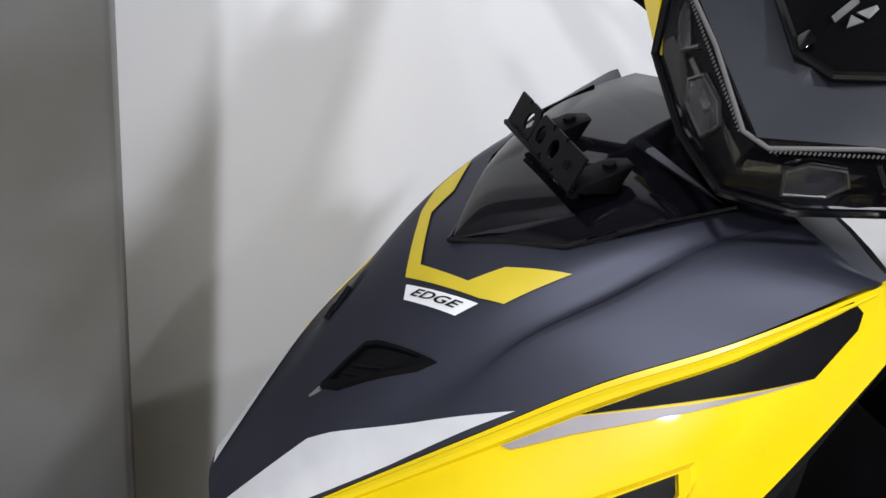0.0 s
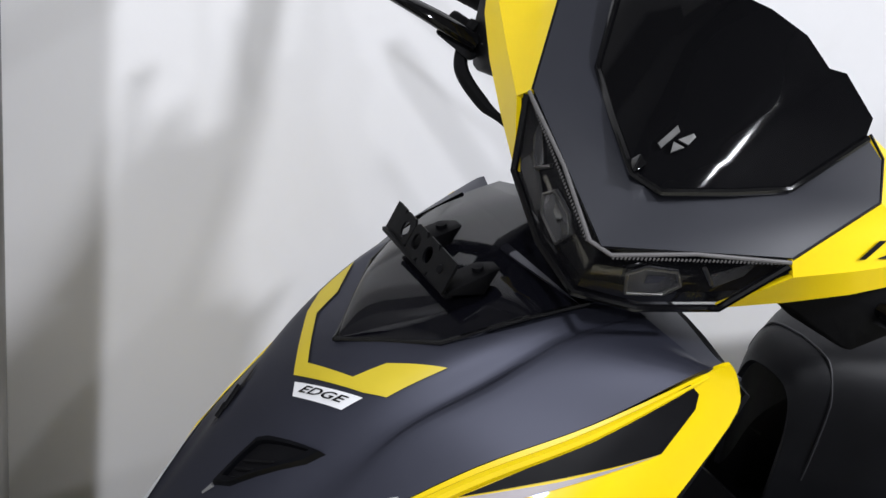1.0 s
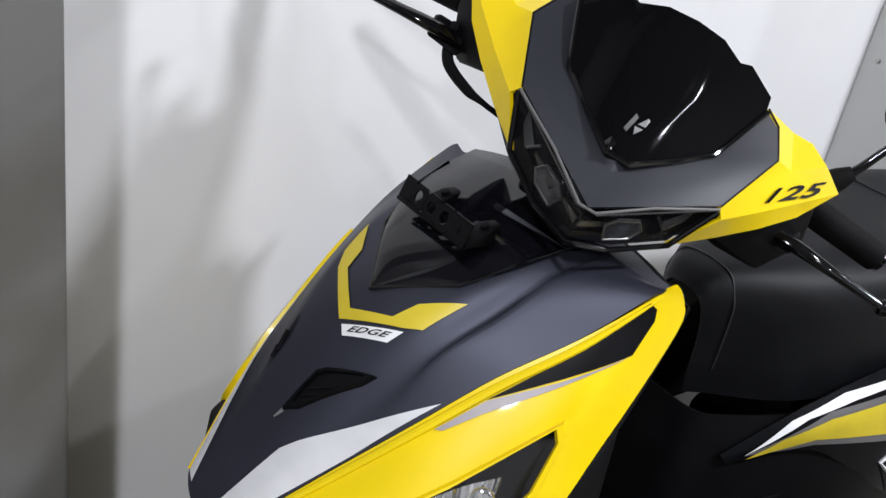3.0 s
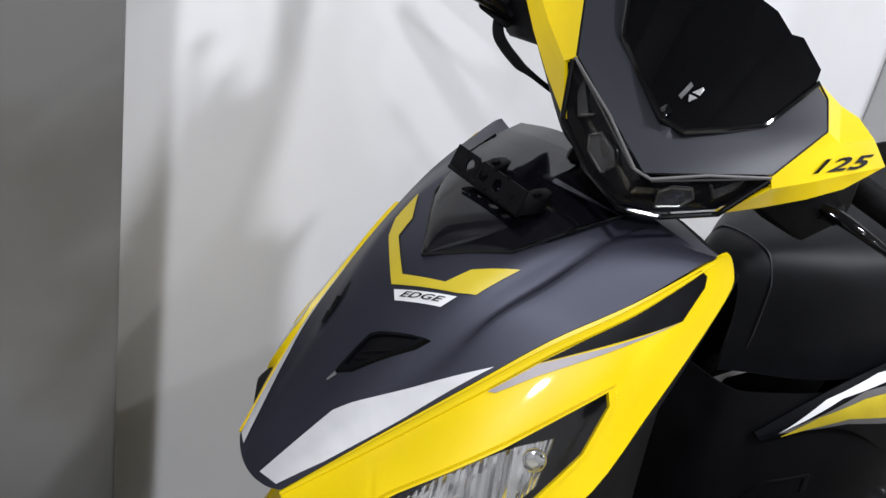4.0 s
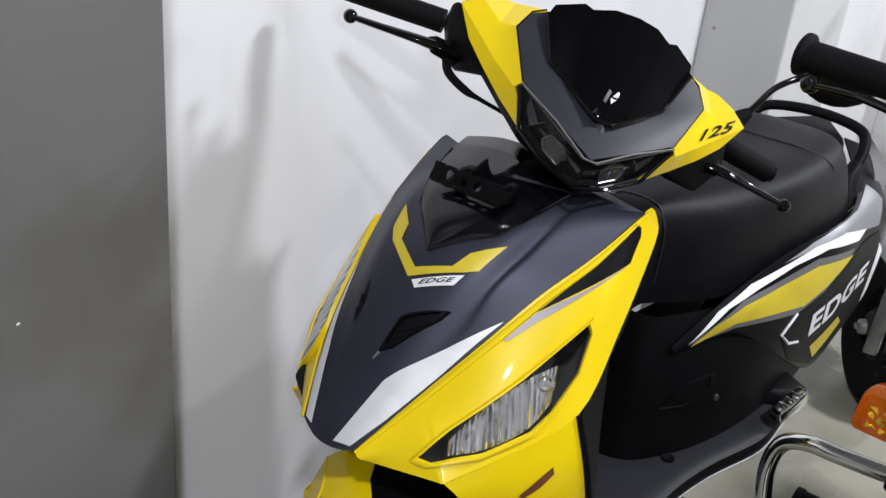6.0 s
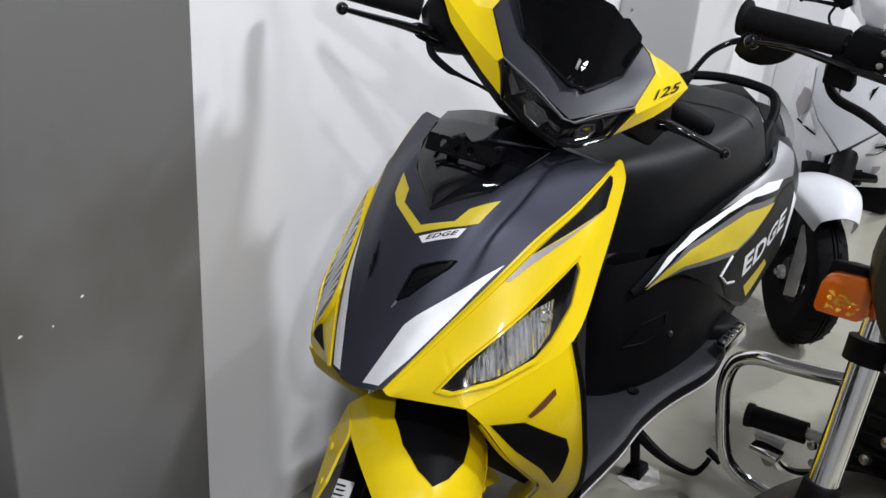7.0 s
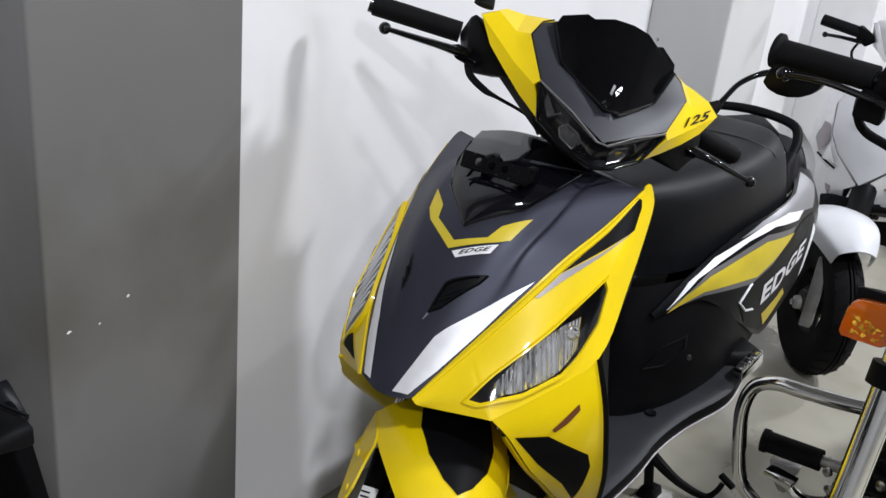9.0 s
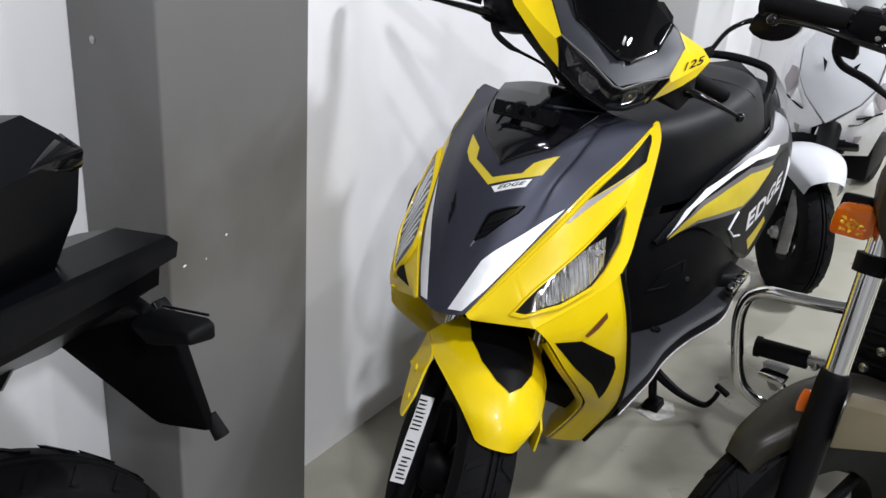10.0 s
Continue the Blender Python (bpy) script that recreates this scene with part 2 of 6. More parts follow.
def outer(tree, p, toward):
    """The outermost place of a surface near p, seen from the side that toward points to."""
    hit = tree.ray_cast(Vector(p) + Vector(toward) * 0.12, -Vector(toward), 0.3)
    if hit[0] is None:
        hit = tree.find_nearest(Vector(p))
    return hit[0], hit[1]


def laid(outline, tree, toward, lift=0.0012, size=0.012, thick=0.0, faces=None):
    """A flat sticker with that outline, laid on a curved surface."""
    toward = Vector(toward).normalized()
    bm = bmesh.new()
    vs = [bm.verts.new(p) for p in outline]
    for f in faces or [range(len(vs))]:
        bm.faces.new([vs[k] for k in f])
    bmesh.ops.triangulate(bm, faces=list(bm.faces))
    for _ in range(6):
        long = [e for e in bm.edges if e.calc_length() > size]
        if not long:
            break
        bmesh.ops.subdivide_edges(bm, edges=long, cuts=1)
        bmesh.ops.triangulate(bm, faces=bm.faces)
    for v in bm.verts:
        q, n = outer(tree, v.co, toward)
        v.co = q + toward * lift
    bm.normal_update()
    if thick:
        r = bmesh.ops.extrude_face_region(bm, geom=list(bm.faces))
        bmesh.ops.translate(bm, verts=[v for v in r["geom"] if isinstance(v, bmesh.types.BMVert)], vec=toward * thick)
    return bm


def lettering(text, origin, right, up, shear=0.0, bold=0.02):
    """Flat letters in space, from the built-in font, filling the box from origin along right and up."""
    cu = bpy.data.curves.new("lettering", "FONT")
    cu.body, cu.size, cu.shear, cu.space_character = text, 1.0, shear, 1.08
    cu.offset = bold
    ob = bpy.data.objects.new("lettering", cu)
    scene.collection.objects.link(ob)
    bpy.context.view_layer.update()
    me = ob.to_mesh()
    bm = bmesh.new()
    bm.from_mesh(me)
    ob.to_mesh_clear()
    bpy.data.objects.remove(ob)
    bpy.data.curves.remove(cu)
    bmesh.ops.triangulate(bm, faces=bm.faces)
    x0, x1 = min(v.co.x for v in bm.verts), max(v.co.x for v in bm.verts)
    y0, y1 = min(v.co.y for v in bm.verts), max(v.co.y for v in bm.verts)
    for v in bm.verts:
        v.co = Vector(origin) + Vector(right) * ((v.co.x - x0) / (x1 - x0)) + Vector(up) * ((v.co.y - y0) / (y1 - y0))
    return bm


def snapped(bm, tree, toward, lift=0.0016):
    toward = Vector(toward).normalized()
    for v in bm.verts:
        q, n = outer(tree, v.co, toward)
        v.co = q + toward * lift
    return bm


# ---- the room ----
WX = -0.385


def structure(name, bm, mat, label, category, smooth=False):
    return tagged(part(name, bm, mat, smooth=smooth), label, category, kind="structure")


structure("floor", box(-0.6, 4.2, -3.2, 6.6, -0.08, 0.0), FLOOR, "polished beige showroom floor with faint stains", "floor")
structure("wall_west", box(WX - 0.15, WX, -3.2, 6.6, 0.0, 2.8), WALL, "off-white painted wall with faint grey smudges", "wall")
structure("wall_east", box(4.05, 4.2, -3.2, 6.6, 0.0, 2.8), DIM_WALL, "plain grey painted wall", "wall")
structure("wall_north", box(WX, 4.05, 6.45, 6.6, 0.0, 2.8), WALL, "plain off-white painted wall", "wall")
structure("wall_south", box(WX, 4.05, -3.2, -3.05, 0.0, 2.8), DIM_WALL, "plain grey painted wall", "wall")
structure("ceiling", box(WX, 4.05, -3.05, 6.45, 2.8, 2.9), CEIL, "plain grey painted ceiling", "ceiling")


def pillar(name, corners, label, mat):
    bm = prism([(x, y, 0) for x, y in corners], (0, 0, 2.8))
    bmesh.ops.bevel(bm, geom=[e for e in bm.edges if abs((e.verts[0].co - e.verts[1].co).z) > 1], offset=0.006, segments=3, affect="EDGES", profile=0.5)
    return structure(name, bm, mat, label, "pillar", smooth=True)


pillar("pillar_near", [(WX, -0.366), (-0.197, -0.377), (-0.235, -0.052), (WX, -0.045)], "grey painted pillar standing against the wall", PANEL)
pillar("pillar_far", [(WX, 1.53), (-0.165, 1.53), (-0.165, 1.87), (WX, 1.87)], "pale grey painted pillar standing against the wall", PALE_GREY)
pillar("pillar_end", [(WX, 3.13), (-0.165, 3.13), (-0.165, 3.47), (WX, 3.47)], "off-white painted pillar further along the wall", WALL)

# ---- the yellow scooter: body ----
scooter = thing("scooter", (0, 0.7, 0), "yellow and matte charcoal motor scooter parked beside the wall", "scooter")
UPFWD = (0, -0.62, 0.78)


def hull(points, bevel=0.0, m=None):
    """The tight skin round some points."""
    bm = bmesh.new()
    for p in points:
        bm.verts.new(p)
    r = bmesh.ops.convex_hull(bm, input=bm.verts)
    bmesh.ops.delete(bm, geom=[v for v in bm.verts if not v.link_faces], context="VERTS")
    bmesh.ops.dissolve_limit(bm, angle_limit=0.02, verts=bm.verts, edges=bm.edges)
    if bevel:
        bmesh.ops.bevel(bm, geom=list(bm.edges), offset=bevel, segments=2, affect="EDGES", profile=0.5, clamp_overlap=True)
    return bm


def ring_laid(out, inn, tree, toward, lift, thick):
    """A raised frame between two outlines of as many points, laid on a surface."""
    toward = Vector(toward).normalized()
    bm = bmesh.new()

    def dense(pts):
        res = []
        for a, b in zip(pts, pts[1:] + pts[:1]):
            res += [Vector(a).lerp(Vector(b), k / 4) for k in range(4)]
        return [outer(tree, p, toward)[0] for p in res]

    o, i = dense(out), dense(inn)
    vo, vi = [bm.verts.new(p - toward * 0.001) for p in o], [bm.verts.new(p - toward * 0.001) for p in i]
    to = [bm.verts.new(p.lerp(q, 0.25) + toward * (lift + thick)) for p, q in zip(o, i)]
    ti = [bm.verts.new(q.lerp(p, 0.2) + toward * (lift + thick)) for p, q in zip(o, i)]
    n = len(o)
    for k in range(n):
        j = (k + 1) % n
        for a, b in ((vo, to), (to, ti), (ti, vi)):
            bm.faces.new((a[k], a[j], b[j], b[k]))
    return bm


def mx(pts):
    return [(-p[0], p[1], p[2]) for p in pts]


def ml(pts):
    """The wall side of the fairing, mirrored about the scooter's middle plane."""
    return [(0.008 - p[0], p[1], p[2]) for p in pts]


COVER = [
    [(0, 0.000, 0.570), (0.015, 0.001, 0.571), (0.030, 0.005, 0.573), (0.038, 0.009, 0.575), (0.044, 0.013, 0.577)],
    [(0, 0.050, 0.642), (0.030, 0.053, 0.643), (0.055, 0.064, 0.645), (0.070, 0.076, 0.648), (0.083, 0.088, 0.652)],
    [(0, 0.105, 0.715), (0.045, 0.108, 0.715), (0.078, 0.124, 0.713), (0.096, 0.136, 0.712), (0.118, 0.151, 0.716)],
    [(0, 0.150, 0.772), (0.060, 0.158, 0.772), (0.091, 0.172, 0.7710), (0.102, 0.182, 0.7645), (0.142, 0.211, 0.766)],
    [(0, 0.200, 0.812), (0.070, 0.209, 0.811), (0.102, 0.224, 0.8095), (0.114, 0.236, 0.8010), (0.165, 0.278, 0.806)],
    [(0, 0.270, 0.846), (0.080, 0.275, 0.846), (0.110, 0.286, 0.8440), (0.121, 0.297, 0.8350), (0.187, 0.340, 0.856)],
    [(0, 0.335, 0.864), (0.085, 0.335, 0.862), (0.113, 0.340, 0.857), (0.126, 0.347, 0.848), (0.184, 0.358, 0.849)],
]
for k, valley, crest in ((2, -0.003, 0.001), (3, -0.0065, 0.0035), (4, -0.0075, 0.0050), (5, -0.0035, 0.0115), (6, -0.001, 0.0085)):
    for j, d in ((2, valley), (3, crest)):
        x, y, z = COVER[k][j]
        COVER[k][j] = (x, y - 0.62 * d, z + 0.78 * d)
cover_rows = mirrored(COVER)
cover_rows[5][-1], cover_rows[6][-1] = Vector((0.184, 0.339, 0.852)), Vector((0.179, 0.355, 0.846))
WALL_EDGE = [(-0.050, 0.014, 0.575), (-0.104, 0.095, 0.644), (-0.129, 0.162, 0.707), (-0.147, 0.221, 0.757), (-0.157, 0.277, 0.802), (-0.164, 0.345, 0.843), (-0.158, 0.358, 0.853)]
WALL_RIDGE = [(-0.042, 0.009, 0.577), (-0.078, 0.080, 0.658), (-0.103, 0.148, 0.720), (-0.119, 0.204, 0.771), (-0.136, 0.266, 0.808)]
for k, p in enumerate(WALL_EDGE):
    r = cover_rows[k]
    shift = p[0] - r[0][0]
    r[0] = Vector(p)
    if k < 5:
        r[2] = r[1].lerp(r[3], 0.45) + Vector((0, -0.002, 0.002))
        r[1] = Vector(WALL_RIDGE[k])
    else:
        r[1] = Vector((r[1][0] + shift * 0.7, r[1][1], r[1][2] - 0.003))
        r[2] = Vector((r[2][0] + shift * 0.3, r[2][1], r[2][2]))
cover = part("front_cover", shell(cover_rows, 5, 6, 0.004), MATTE, scooter, "matte charcoal front cover")
cover_tree = tree_of(cover)

CHEVRON = {"a": (-0.0835, 0.2090, 0.8005), "b": (-0.0735, 0.1765, 0.7810), "c": (-0.0600, 0.1610, 0.7730), "d": (-0.0040, 0.1335, 0.7530), "e": (0.0600, 0.1620, 0.7750), "f": (0.0740, 0.1720, 0.7805), "g": (0.0840, 0.2090, 0.8080),
           "h": (0.0530, 0.1800, 0.7930), "i": (0.0430, 0.1600, 0.7780), "j": (-0.0020, 0.1420, 0.7650), "k": (-0.0478, 0.1646, 0.7782), "l": (-0.0542, 0.1843, 0.7896)}
part("chevron_sticker", laid(list(CHEVRON.values()), cover_tree, UPFWD, 0.0012, 0.008, faces=[["abcdefghijkl".index(c) for c in f] for f in ("abl", "bckl", "cdjk", "deij", "efi", "fghi")]), DULL_YELLOW, cover, "dull yellow chevron sticker")
part("badge", laid([(0.003, 0.1325, 0.7515), (0.063, 0.1605, 0.7735), (0.058, 0.148, 0.7615), (0.013, 0.128, 0.746)], cover_tree, UPFWD), WHITE_DECAL, cover, "white name sticker")
part("lettering", snapped(lettering("EDGE", (0.0150, 0.1315, 0.7500), (0.0405, 0.0180, 0.0143), (0.0004, 0.0050, 0.0050), 0.25), cover_tree, UPFWD, 0.0022), BLACK_DECAL, cover)
SILVER_FLASH = [(0.124, 0.169, 0.734), (0.085, 0.120, 0.698), (0.048, 0.075, 0.664), (0.038, 0.062, 0.652), (0.015, 0.006, 0.577), (0.038, 0.012, 0.579), (0.060, 0.048, 0.612), (0.092, 0.107, 0.670)]
FLASH_L = [(-p[0] - 0.010 * min(1, p[1] / 0.06) * (1 if p[1] < 0.14 else 0.4) - 0.002, p[1], p[2]) for p in SILVER_FLASH]
for k, j, g in ((1, 7, 0.30), (2, 6, 0.40), (3, 6, 0.45), (4, 5, 0.35)):  # narrower on the wall side
    FLASH_L[k] = Vector(FLASH_L[k]).lerp(Vector(FLASH_L[j]), g)
for pts in (SILVER_FLASH, FLASH_L):
    part("silver_flash", laid(pts, cover_tree, UPFWD), SILVER, cover)
VENT_OUT = [(0.012, 0.074, 0.674), (0.014, 0.090, 0.694), (0.017, 0.105, 0.715), (0.026, 0.111, 0.722), (0.070, 0.134, 0.737), (0.064, 0.123, 0.725), (0.028, 0.082, 0.684)]
VENT_IN = [(0.019, 0.083, 0.687), (0.019, 0.092, 0.697), (0.022, 0.103, 0.713), (0.029, 0.108, 0.718), (0.060, 0.126, 0.731), (0.057, 0.120, 0.723), (0.031, 0.089, 0.692)]
for s, f in ((1, lambda p: p), (-1, lambda q: [(-0.044 - (p[0] - 0.012) * 0.32, p[1], p[2]) for p in q])):
    if s == 1:
        part("vent_frame", ring_laid(f(VENT_OUT), f(VENT_IN), cover_tree, UPFWD, 0.001, 0.0035), SATIN, cover)
    # The cover is not cut; a flat black patch paints the vent's inner shade.
    part("vent_dark_patch", laid(f(VENT_IN), cover_tree, UPFWD, 0.0012), BLACK_DECAL, cover)
    for a, b in (((0.024, 0.095, 0.700), (0.048, 0.110, 0.713)), ((0.022, 0.089, 0.693), (0.038, 0.098, 0.701))):
        q = [outer(cover_tree, p, UPFWD)[0] + Vector(UPFWD) * 0.002 for p in f([a, b])]
        part("vent_slat", tube(q, 0.0022, seg=6, flat=0.6), PLASTIC, cover)
    tip = [outer(cover_tree, p, UPFWD)[0] + Vector(UPFWD) * 0.001 for p in f([(0.0135, 0.075, 0.675), (0.010, 0.068, 0.667)])]
    if s == 1:
        part("vent_tip", tube(tip, [0.0020, 0.0010], seg=6), GREY_PAINT, cover)

# smoked visor and its bracket
VISOR = [
    [(0, 0.161, 0.786), (0.002, 0.162, 0.786), (0.004, 0.164, 0.787)],
    [(0, 0.190, 0.819), (0.038, 0.196, 0.818), (0.066, 0.212, 0.8155)],
    [(0, 0.240, 0.851), (0.048, 0.245, 0.850), (0.088, 0.257, 0.8425)],
    [(0, 0.298, 0.868), (0.055, 0.300, 0.867), (0.100, 0.304, 0.859)],
    [(0, 0.352, 0.882), (0.055, 0.350, 0.880), (0.108, 0.344, 0.868)],
]
visor = part("visor", shell(mirrored(VISOR), 5, 5, 0.0025), SMOKED, scooter, "smoked glossy clear visor")
visor.visible_shadow = False
base = [[(p[0] * 0.97, p[1] + 0.002, p[2] - (0.0040 if k else 0.002)) for p in r] for k, r in enumerate(VISOR[:4])]
part("visor_base", shell(mirrored(base), 5, 5, 0.002), SCREEN_BLACK, visor, "gloss black panel under the visor")
edge = [VISOR[k][-1] for k in (0, 1, 2, 3)]
part("visor_seal", tube(mx(edge)[::-1] + [(0, 0.160, 0.785)] + edge, 0.0022, 6, 8, lin=True), GLOSS, visor)
bracket = part("plate_bracket", box(-0.050, 0.064, 0.2085, 0.2120, 0.8500, 0.8535, 0.0008), PLASTIC, scooter, "drilled black steel bracket")


def drilled_strip(length, height, thick, holes, radius, m):
    """A flat strip with round holes through it."""
    bm = bmesh.new()
    cuts = [-length / 2]
    for c in holes:
        cuts += [c - height / 2, c + height / 2]
    cuts.append(length / 2)
    n = 16

    def ringed(c, z):
        sq = []
        for k in range(n):
            a = 2 * math.pi * (k + 0.5) / n
            x, y = math.cos(a), math.sin(a)
            s = height / 2 / max(abs(x), abs(y))
            sq.append((Vector((c + x * s, y * s, z)), Vector((c + x * radius, y * radius, z))))
        return sq

    for c in holes:
        f, b = ringed(c, thick / 2), ringed(c, -thick / 2)
        fo, fi = [bm.verts.new(p[0]) for p in f], [bm.verts.new(p[1]) for p in f]
        bo, bi = [bm.verts.new(p[0]) for p in b], [bm.verts.new(p[1]) for p in b]
        for k in range(n):
            j = (k + 1) % n
            bm.faces.new((fo[k], fo[j], fi[j], fi[k]))
            bm.faces.new((bo[j], bo[k], bi[k], bi[j]))
            bm.faces.new((fi[k], fi[j], bi[j], bi[k]))
            bm.faces.new((fo[j], fo[k], bo[k], bo[j]))
    for a, b in zip(cuts[::2], cuts[1::2]):
        if b - a > 0.001:
            bm = join(bm, box(a, b, -height / 2, height / 2, -thick / 2, thick / 2))
    bmesh.ops.transform(bm, matrix=m, verts=bm.verts)
    return bm


BR = Matrix.Translation((0.006, 0.214, 0.8635)) @ Matrix(((0.996, -0.005, 0.086, 0), (-0.080, 0.36, -0.927, 0), (0.040, 0.932, 0.36, 0), (0, 0, 0, 1)))
part("bracket_plate", drilled_strip(0.122, 0.024, 0.0022, [-0.030, -0.005, 0.019], 0.0066, BR), PLASTIC, bracket)
for cx, y0 in ((-0.020, 0.217), (0.053, 0.211)):
    part("bracket_leg", hull([(cx - 0.011, y0, 0.8545), (cx + 0.011, y0, 0.8545), (cx - 0.011, y0, 0.8515), (cx + 0.011, y0, 0.8515), (cx - 0.010, y0 + 0.030, 0.8665), (cx + 0.010, y0 + 0.030, 0.8665), (cx - 0.006, y0 + 0.042, 0.8685), (cx + 0.006, y0 + 0.042, 0.8685), (cx - 0.010, y0 + 0.030, 0.8500), (cx + 0.010, y0 + 0.030, 0.8500)], 0.001), PLASTIC, bracket)
    part("screw", lathe([(0.0045, 0.0), (0.0045, 0.003), (0.002, 0.0034)], (cx, y0 + 0.027, 0.8655), (0, -0.3, 0.95), 12, False), BLACK_DECAL, bracket)
part("strip_hole", lathe([(0.0035, 0.0), (0.0030, 0.0012)], (0.050, 0.2095, 0.8655), (0.086, -0.927, 0.36), 10, False), BLACK_DECAL, bracket)

# side fairings
SIDE = [
    [(0.044, 0.013, 0.576), (0.050, 0.012, 0.572), (0.054, 0.014, 0.569), (0.058, 0.020, 0.566)],
    [(0.083, 0.088, 0.651), (0.096, 0.076, 0.632), (0.118, 0.064, 0.608), (0.151, 0.054, 0.571)],
    [(0.118, 0.151, 0.715), (0.134, 0.140, 0.694), (0.164, 0.131, 0.653), (0.190, 0.130, 0.600)],
    [(0.142, 0.211, 0.765), (0.160, 0.206, 0.744), (0.190, 0.205, 0.703), (0.222, 0.211, 0.637)],
    [(0.165, 0.278, 0.805), (0.180, 0.272, 0.788), (0.198, 0.271, 0.760), (0.212, 0.290, 0.720)],
    [(0.1845, 0.344, 0.850), (0.1875, 0.350, 0.841), (0.1915, 0.359, 0.826), (0.1950, 0.368, 0.811)],
    [(0.1885, 0.359, 0.857), (0.1892, 0.363, 0.853), (0.1898, 0.367, 0.847), (0.1905, 0.371, 0.840)],
]
SIDE_L = [
    [(-0.050, 0.014, 0.574), (-0.056, 0.014, 0.571), (-0.060, 0.018, 0.568), (-0.062, 0.024, 0.565)],
    [(-0.104, 0.095, 0.643), (-0.121, 0.099, 0.624), (-0.146, 0.102, 0.588), (-0.174, 0.106, 0.526)],
    [(-0.129, 0.162, 0.706), (-0.149, 0.168, 0.688), (-0.167, 0.166, 0.650), (-0.184, 0.140, 0.598)],
    [(-0.147, 0.221, 0.756), (-0.166, 0.228, 0.739), (-0.189, 0.230, 0.700), (-0.214, 0.215, 0.633)],
    [(-0.157, 0.277, 0.801), (-0.172, 0.284, 0.788), (-0.188, 0.293, 0.757), (-0.204, 0.292, 0.716)],
    [(-0.164, 0.345, 0.842), (-0.166, 0.352, 0.836), (-0.168, 0.360, 0.830), (-0.168, 0.366, 0.818)],
]
for r in SIDE_L[2:]:  # its upper edge lies just under the cover's
    for c in (0, 1):
        x, y, z = r[c]
        r[c] = (x - 0.001, y + 0.002, z - 0.004)
TRIANGLE = [(0.147, 0.199, 0.748), (0.165, 0.258, 0.786), (0.184, 0.333, 0.842), (0.187, 0.340, 0.836), (0.190, 0.338, 0.826), (0.195, 0.315, 0.798), (0.170, 0.256, 0.772)]
GREY_FLASH = [(0.131, 0.160, 0.716), (0.147, 0.198, 0.747), (0.172, 0.256, 0.771), (0.195, 0.315, 0.798), (0.173, 0.248, 0.765), (0.152, 0.194, 0.738), (0.136, 0.165, 0.717)]
LAMP = [(0.194, 0.240, 0.738), (0.200, 0.240, 0.727), (0.206, 0.216, 0.685), (0.202, 0.177, 0.645), (0.194, 0.152, 0.624), (0.168, 0.100, 0.603), (0.148, 0.073, 0.597), (0.130, 0.055, 0.589), (0.113, 0.049, 0.590), (0.123, 0.069, 0.611), (0.131, 0.085, 0.625), (0.167, 0.158, 0.679)]
LAMP_L = [(0.182, 0.240, 0.740), (0.192, 0.244, 0.722), (0.200, 0.216, 0.685), (0.196, 0.180, 0.645), (0.186, 0.152, 0.615), (0.172, 0.118, 0.572), (0.160, 0.098, 0.556), (0.128, 0.095, 0.600), (0.118, 0.098, 0.622), (0.116, 0.105, 0.640), (0.128, 0.128, 0.672), (0.150, 0.180, 0.712)]
def crisp(rows):
    """Extra rows beside the second one, so that the lower corner stays sharp while the upper edge stays smooth."""
    out = []
    cols = [curve_points([r[j] for r in rows], 6) for j in range(4)]
    for k, r in enumerate(rows):
        if k == 1:
            out.append([cols[0][5], cols[1][5], cols[2][5], Vector(rows[0][3]).lerp(Vector(r[3]), 0.86)])
        out.append([Vector(p) for p in r])
        if k == 1:
            out.append([cols[0][7], cols[1][7], cols[2][7], Vector(r[3]).lerp(Vector(rows[2][3]), 0.14)])
    return out


LEG = [
    [(0.151, 0.056, 0.570), (0.190, 0.130, 0.600), (0.208, 0.170, 0.618), (0.222, 0.211, 0.636)],
    [(0.168, 0.078, 0.540), (0.206, 0.140, 0.545), (0.225, 0.180, 0.550), (0.240, 0.222, 0.560)],
    [(0.185, 0.125, 0.470), (0.214, 0.175, 0.470), (0.232, 0.210, 0.470), (0.244, 0.245, 0.475)],
    [(0.180, 0.215, 0.380), (0.205, 0.235, 0.375), (0.222, 0.255, 0.380), (0.234, 0.285, 0.390)],
    [(0.155, 0.300, 0.290), (0.175, 0.310, 0.285), (0.192, 0.320, 0.285), (0.205, 0.335, 0.295)],
    [(0.079, 0.345, 0.160), (0.100, 0.352, 0.162), (0.120, 0.360, 0.165), (0.141, 0.372, 0.170)],
]
LEG_L = [[(-0.174, 0.108, 0.525), (-0.185, 0.142, 0.597), (-0.200, 0.178, 0.615), (-0.214, 0.215, 0.632)], [(-0.176, 0.118, 0.500), (-0.200, 0.150, 0.542), (-0.218, 0.186, 0.548), (-0.232, 0.226, 0.556)]] + [[(0.008 - p[0], p[1], p[2]) for p in r] for r in LEG[2:]]
PATCH = [(0.182, 0.080, 0.540), (0.205, 0.130, 0.533), (0.238, 0.205, 0.480), (0.232, 0.225, 0.450), (0.200, 0.250, 0.360), (0.196, 0.205, 0.415), (0.188, 0.135, 0.480)]
